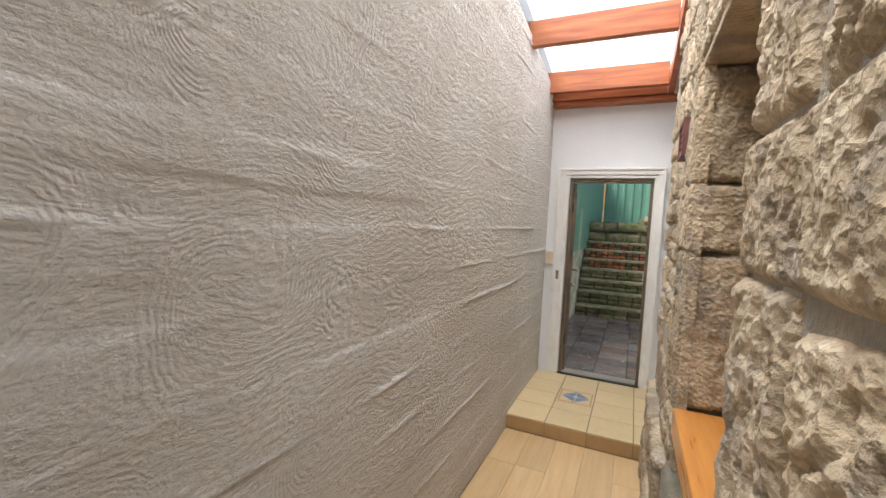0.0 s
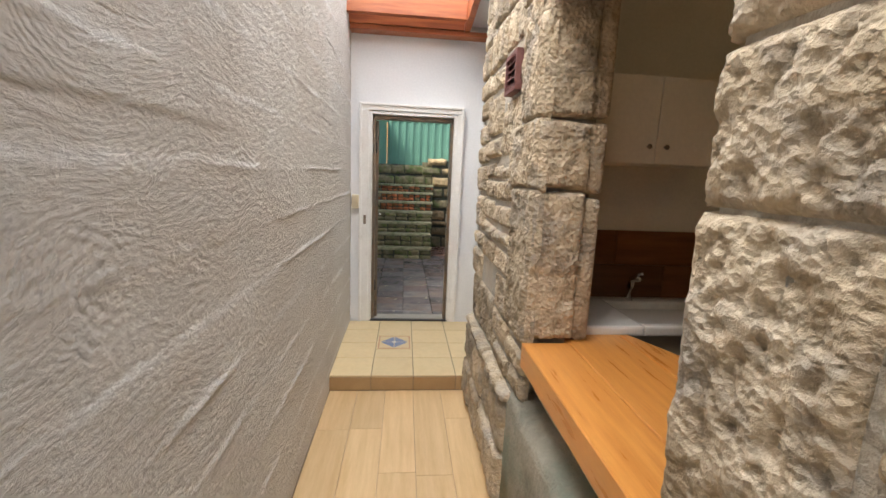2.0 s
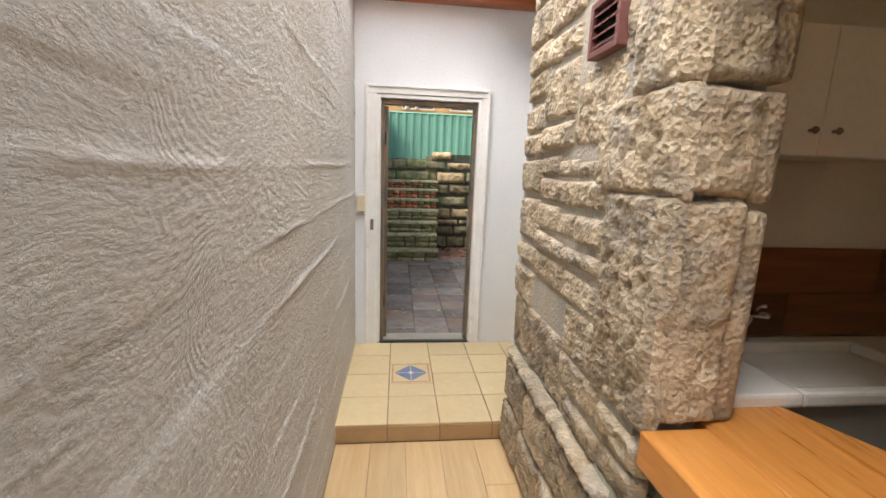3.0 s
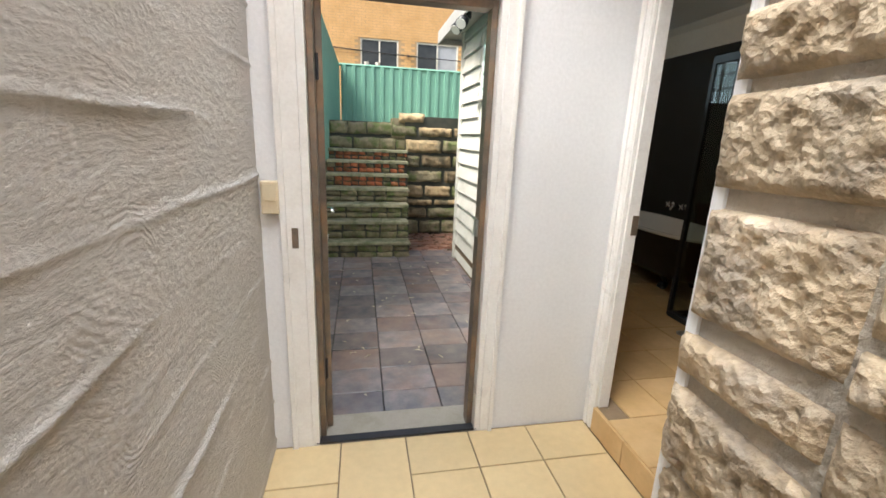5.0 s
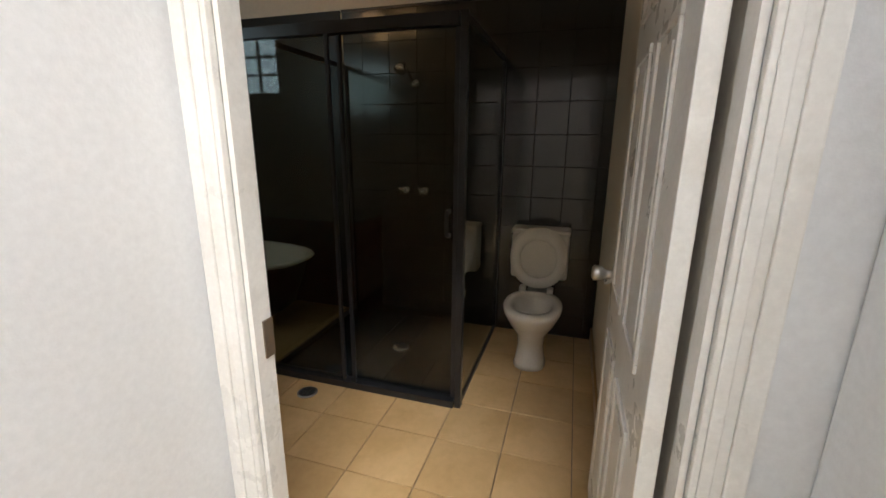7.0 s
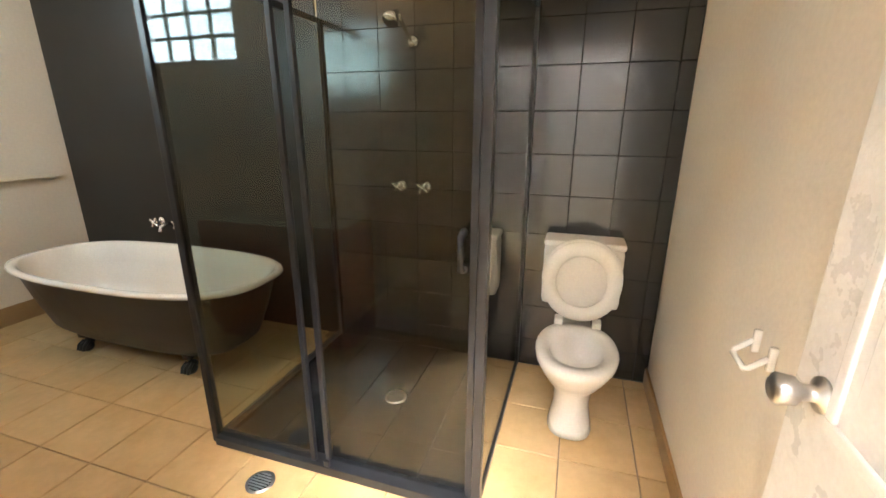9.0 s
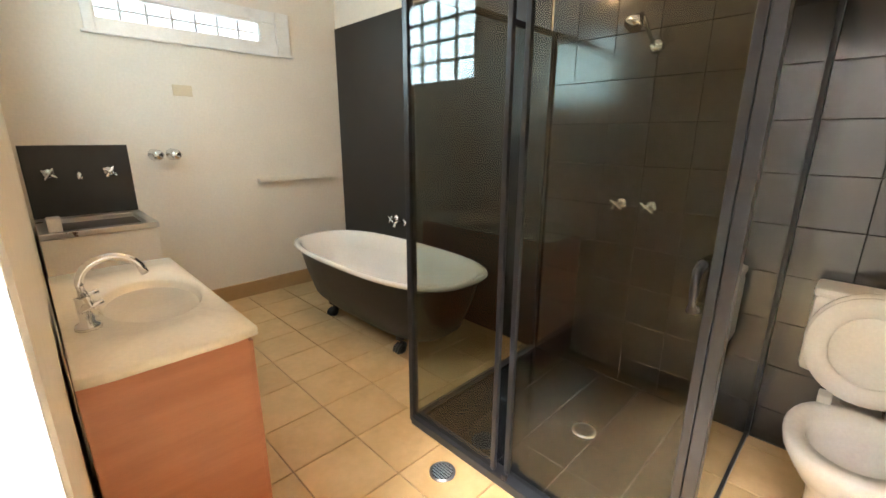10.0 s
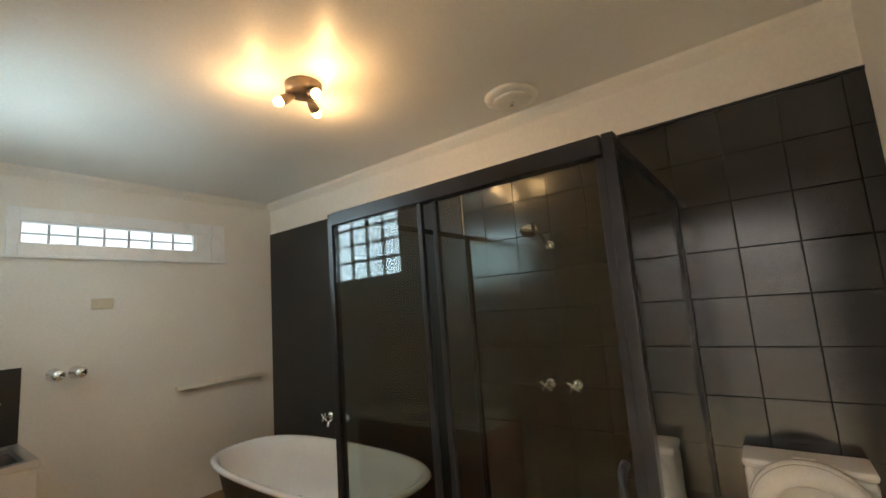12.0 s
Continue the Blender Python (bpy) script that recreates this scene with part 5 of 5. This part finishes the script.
wbw = solid("wall_weatherboard", boxes((1.6, 1.619, 6.161, 9.3, 0.0, WZ0 - 0.05), (1.6, 1.619, 6.161, WY0 - 0.05, WZ0 - 0.05, 2.95), (1.6, 1.619, WY1 + 0.05, 9.3, WZ0 - 0.05, 2.95), (1.6, 1.619, WY0 - 0.05, WY1 + 0.05, WZ1 + 0.05, 2.95), (1.619, 3.95, 9.301, 9.34, 0.0, NZ0 - 0.1)), BOARD, "white painted weatherboard outer wall", "wall")
i, z = 0, 0.1
while z < 2.75:
    spans = [(6.17, 9.3)]
    if WZ0 - 0.1 < z + 0.16 and z < WZ1 + 0.05:
        spans = [(6.17, WY0 - 0.09), (WY1 + 0.09, 9.3)]
    for y0, y1 in spans:
        part("weatherboard", prism(bmesh.new(), [(1.558, z), (1.6, z), (1.6, z + 0.162), (1.59, z + 0.162)], 1, y0, y1), BOARD, wbw)
    z += 0.167
part("corner_board", boxes((1.555, 1.64, 9.3, 9.38, 0.06, 2.75), bevel=0.004), BOARD, wbw)
solid("eave", boxes((1.36, 1.6, 6.17, 9.75, 2.72, 2.76), (1.6, 4.0, 9.39, 9.75, 2.72, 2.76), (1.34, 1.36, 6.17, 9.75, 2.66, 2.8), (1.34, 4.0, 9.75, 9.77, 2.66, 2.8)), SOFFIT, "grey painted eave above the weatherboards", "eave")
flood = thing("floodlight", (1.18, 8.6, 2.6), "black twin outdoor floodlight under the eave", "light")
bm = bmesh.new()
tube(bm, [(1.4, 8.55, 2.72), (1.4, 8.55, 2.66)], 0.05, 16)
part("base", bm, BLACKM, flood, "", True)
for s in (-1, 1):
    bm = bmesh.new()
    c = Vector((1.38, 8.55 + 0.06 * s, 2.65))
    d = Vector((-0.5, -0.5 + 0.2 * s, -0.6)).normalized()
    tube(bm, [c, c + d * 0.04, c + d * 0.13], 0.05, 16, [0.025, 0.05, 0.055])
    hd = part("lamp_head", bm, BLACKM, flood, "", True)
    bm = bmesh.new()
    tube(bm, [c + d * 0.13, c + d * 0.135], 0.048, 16)
    part("lens", bm, CERAMIC, hd)

block = thing("apartment_building", (2.0, 20.0, 0.0), "yellow brick apartment building with aluminium windows", "building")
BZ = [(0.42, 1.71), (2.34, 3.82)]
rows = [(-9, 0.42, 20.0, 20.3, 0, 9), (1.71, 2.34, 20.0, 20.3, 0, 9), (3.82, 9, 20.0, 20.3, 0, 9)]
for x0, x1 in BZ:
    rows += [(x0, x1, 20.0, 20.3, 0, 3.85), (x0, x1, 20.0, 20.3, 4.73, 9)]
part("wall", boxes(*rows), YMORT, block, "yellow brick wall")
bm = bmesh.new()
z = 2.6
while z < 6.2:
    x = -3.0 + (0.12 if int(z / 0.086) % 2 else 0)
    while x < 6.0:
        if not any(z < 4.74 and z + 0.076 > 3.84 and x + 0.23 > a - 0.02 and x < b + 0.02 for a, b in BZ):
            box(bm, x, x + 0.23, 19.988, 20.0, z, z + 0.076)
        x += 0.24
    z += 0.086
tagged(part("brick_course", bm, YBRICK, block), kind="stuff")
for n, (x0, x1) in enumerate(BZ):
    w = part("window", boxes((x0, x0 + 0.05, 20.02, 20.1, 3.85, 4.73), (x1 - 0.05, x1, 20.02, 20.1, 3.85, 4.73), (x0 + 0.05, x1 - 0.05, 20.02, 20.1, 3.85, 3.9), (x0 + 0.05, x1 - 0.05, 20.02, 20.1, 4.68, 4.73), ((x0 + x1) / 2 - 0.025, (x0 + x1) / 2 + 0.025, 20.02, 20.1, 3.9, 4.68)), BOARD, block, "aluminium framed sliding window")
    part("pane", boxes((x0 + 0.05, (x0 + x1) / 2 - 0.025, 20.06, 20.07, 3.9, 4.68)), DARKWIN, w)
    part("pane", boxes(((x0 + x1) / 2 + 0.025, x1 - 0.05, 20.06, 20.07, 3.9, 4.68)), DARKWIN if n == 0 else CURTAIN, w)
    part("sill", boxes((x0 - 0.05, x1 + 0.05, 19.95, 20.02, 3.8, 3.85)), YBRICK, w)
for x in (0.62, 1.0):
    ch = thing("flower_pot", (x, 19.97, 3.85), "white flower pot on the window sill", "pot", "pots on the sill")
    bm = bmesh.new()
    tube(bm, [(x, 19.97, 3.851), (x, 19.97, 3.98)], 0.07, 12, [0.06, 0.09])
    part("pot", bm, CERAMIC, ch)
cable = thing("overhead_cable", (2.0, 19.93, 4.3), "black cable strung along the brick facade", "cable")
bm = bmesh.new()
tube(bm, [(x, 19.93, 4.32 + 0.004 * (x - 2) ** 2 - 0.03 * x) for x in np.linspace(-3, 7, 12)], 0.018, 6)
part("wire", bm, BLACKM, cable)
for x in (-2.9, 2.05, 6.9):
    z = 4.32 + 0.004 * (x - 2) ** 2 - 0.03 * x
    part("bracket", boxes((x - 0.03, x + 0.03, 19.92, 20.02, z - 0.03, z + 0.03)), BLACKM, cable)

# ---- pieces: floor boards, tiles, pavers ----
prng = random.Random(2)
xs = [0.0, 0.2, 0.4, 0.6, 0.8, 1.01]
for i in range(5):
    y = -2.0 - prng.uniform(0, 0.9)
    while y < 4.81:
        y1 = min(y + 1.2, 4.815)
        y0 = max(y, -2.0)
        if y1 - y0 > 0.05:
            me = tile_mesh("floor_board", xs[i + 1] - xs[i] - 0.0015, round(y1 - y0 - 0.0015, 3), 0.012, OAK, 0.001)
            piece("floor_board", me, ((xs[i] + xs[i + 1]) / 2, (y0 + y1) / 2, -0.012), ground_floor)
        y += 1.2
cols = [-0.015, 0.293, 0.601, 0.915, 1.225, 1.555]
base_rows = [4.825, 5.13, 5.435, 5.74, 5.985]
for i in range(5):
    rws = [4.825, 5.13, 5.295, 5.595, 5.985] if i == 1 else base_rows
    for y0, y1 in zip(rws, rws[1:]):
        if i >= 3 and y0 < 4.85 and cols[i] > 1.0:
            continue
        medal = i == 1 and abs(y0 - 5.295) < 0.01
        me = tile_mesh("tile", cols[i + 1] - cols[i] - 0.006, y1 - y0 - 0.006, 0.008, TILE, 0.002)
        t = piece("tile", me, ((cols[i] + cols[i + 1]) / 2, (y0 + y1) / 2, 0.103), landing)
        if medal:
            ORIGIN[t] = Vector(((cols[i] + cols[i + 1]) / 2, (y0 + y1) / 2, 0.103))
            c = ORIGIN[t]
            part("inlay_field", boxes((c.x - 0.138, c.x + 0.138, c.y - 0.138, c.y + 0.138, 0.1112, 0.112)), ROSEIN, t, "terracotta inlay border")
            part("inlay_inner", boxes((c.x - 0.125, c.x + 0.125, c.y - 0.125, c.y + 0.125, 0.112, 0.1126)), TILE, t)
            part("inlay_diamond", prism(bmesh.new(), [(c.x - 0.12, c.y), (c.x, c.y - 0.12), (c.x + 0.12, c.y), (c.x, c.y + 0.12)], 2, 0.1126, 0.1134), BLUEIN, t, "blue diamond inlay")
            part("inlay_cross", boxes((c.x - 0.12, c.x + 0.12, c.y - 0.003, c.y + 0.003, 0.1134, 0.114), (c.x - 0.003, c.x + 0.003, c.y - 0.12, c.y + 0.12, 0.1134, 0.114)), TILE, t)
            part("inlay_centre", prism(bmesh.new(), [(c.x - 0.025, c.y), (c.x, c.y - 0.025), (c.x + 0.025, c.y), (c.x, c.y + 0.025)], 2, 0.1134, 0.1144), CERAMIC, t)
for x0, x1 in zip(cols[:4], cols[1:4] + [1.03]):
    part("riser_tile", boxes((x0 + 0.003, x1 - 0.003, 4.819, 4.83, 0.003, 0.1), bevel=0.002), RISER, landing)
for k in range(3):
    part("riser_tile", boxes((1.555, 1.575, 5.13 + 0.26 * k + 0.003, 5.13 + 0.26 * (k + 1) - 0.003, 0.113, 0.244), bevel=0.002), TANTILE, bath_floor)
bxs = [1.56] + [1.915 + 0.31 * k for k in range(7)] + [3.86]
bys = [5.05] + [5.17 + 0.31 * k for k in range(14)]
for x0, x1 in zip(bxs, bxs[1:]):
    for y0, y1 in zip(bys, bys[1:]):
        a0, a1, b0, b1 = max(x0, 1.556), x1, y0, min(y1, 9.198)
        if x0 < 1.6 and (b0 < 5.1 or b1 > 5.95):
            a0 = 1.685
        if b1 - b0 < 0.02:
            continue
        if a0 > SX0 and b0 > SY0 and b1 < SY1:
            continue
        if a1 > SX0 + 0.04 and b1 > SY0 + 0.05 and b0 < SY1 - 0.03:
            continue
        me = tile_mesh("tile", a1 - a0 - 0.005, b1 - b0 - 0.005, 0.009, TANTILE, 0.002)
        piece("tile", me, ((a0 + a1) / 2, (b0 + b1) / 2, 0.2465), bath_floor)
# strips of tile round the shower base
for x0, x1, y0, y1 in ((2.535, 2.775, 5.79, 6.1), (2.535, 2.775, 6.1, 6.41), (2.535, 2.775, 6.41, 6.72), (2.535, 2.775, 6.72, 7.03), (2.845, 3.155, 6.96, 7.03), (3.155, 3.465, 6.96, 7.03), (3.465, 3.775, 6.96, 7.03), (2.845, 3.155, 5.48, 5.775), (3.155, 3.465, 5.48, 5.775), (3.465, 3.775, 5.48, 5.775)):
    covered = y1 < 5.79
    if not covered:
        me = tile_mesh("tile", x1 - x0 - 0.005, y1 - y0 - 0.005, 0.009, TANTILE, 0.002)
        piece("tile", me, ((x0 + x1) / 2, (y0 + y1) / 2, 0.2467), bath_floor)
WALL_TILES = {}


def wall_tile(w, h):
    """An upright tile facing -x, shared between tiles of one size."""
    key = (round(w, 3), round(h, 3))
    if key not in WALL_TILES:
        bm = bmesh.new()
        bm.from_mesh(tile_mesh("tile", h, w, 0.008, BLACKT, 0.0015))
        bmesh.ops.rotate(bm, verts=bm.verts, cent=(0, 0, 0), matrix=Matrix.Rotation(-math.pi / 2, 3, "Y"))
        WALL_TILES[key] = mesh_of("wall_tile", bm, BLACKT)
    return WALL_TILES[key]


for i in range(10):
    for j in range(12):
        y0, y1 = max(5.0135 - 0.105 + 0.2095 * i, 5.052), min(5.0135 + 0.105 + 0.2095 * i, 6.948)
        z0, z1 = max(0.315 - 0.105 + 0.2095 * j, 0.258), min(0.315 + 0.105 + 0.2095 * j, 2.514)
        if y1 - y0 > 0.02 and z1 - z0 > 0.02:
            piece("tile", wall_tile(y1 - y0 - 0.0025, z1 - z0 - 0.0025), (3.868, (y0 + y1) / 2, (z0 + z1) / 2), east)
me = tile_mesh("tile", 0.2005, 0.2245, 0.006, BLACKT, 0.0015)
for i in range(5):
    for j in range(5):
        piece("tile", me, (2.944 + 0.2035 * i, 5.902 + 0.228 * j, 0.2537), shower_floor)
for i in range(7):
    for j in range(13):
        w, d = 0.33, 0.27
        x, y = -0.31 + w * i + 0.0, 6.34 + d * j
        if x > 1.75:
            continue
        me = tile_mesh("paver", w - 0.005, d - 0.005, 0.045, PAVER, 0.004)
        p = piece("paver", me, (x, y, 0.006 + prng.uniform(0, 0.006)), ground)
        p.rotation_euler = (prng.uniform(-0.008, 0.008), prng.uniform(-0.008, 0.008), prng.uniform(-0.01, 0.01))

# darker red pavers by the weatherboards and fallen leaves on the wet ground
REDPAVE = mat("wet_red_brick_paver", (0.15, 0.07, 0.05), (0.3, 0.15, 0.1), 0.28, grain=7, bump=0.35, fine=60, piece=True, spread=0.3, stain=(0.08, 0.075, 0.06), stain_scale=2, stain_amount=0.6, relief=0.005)
for i in range(4):
    for j in range(10):
        me = tile_mesh("red_paver", 0.215, 0.105, 0.045, REDPAVE, 0.004)
        p = piece("paver", me, (1.13 + 0.22 * i + (0.0 if j % 2 else 0.05), 9.75 + 0.11 * j, 0.006 + prng.uniform(0, 0.006)), ground)
LEAF = mat("fallen_leaf", (0.3, 0.26, 0.18), (0.5, 0.46, 0.36), 0.6, grain=30, bump=0.1)
bm = bmesh.new()
for k in range(46):
    c = Vector((prng.uniform(-0.05, 1.5), prng.uniform(6.4, 9.3), 0.0585))
    a, ln, wd = prng.uniform(0, 6.28), prng.uniform(0.012, 0.035), prng.uniform(0.005, 0.012)
    d, e = Vector((math.cos(a), math.sin(a), 0)), Vector((-math.sin(a), math.cos(a), 0))
    up = Vector((0, 0, prng.uniform(0.003, 0.008)))
    vs = [bm.verts.new(p) for p in (c - d * ln, c - d * ln * 0.2 + e * wd + up, c + d * ln, c - d * ln * 0.2 - e * wd + up)]
    bm.faces.new(vs)
solid("fallen_leaves", bm, LEAF, "scattered small dry leaves on the wet pavers", "leaves", "stuff")
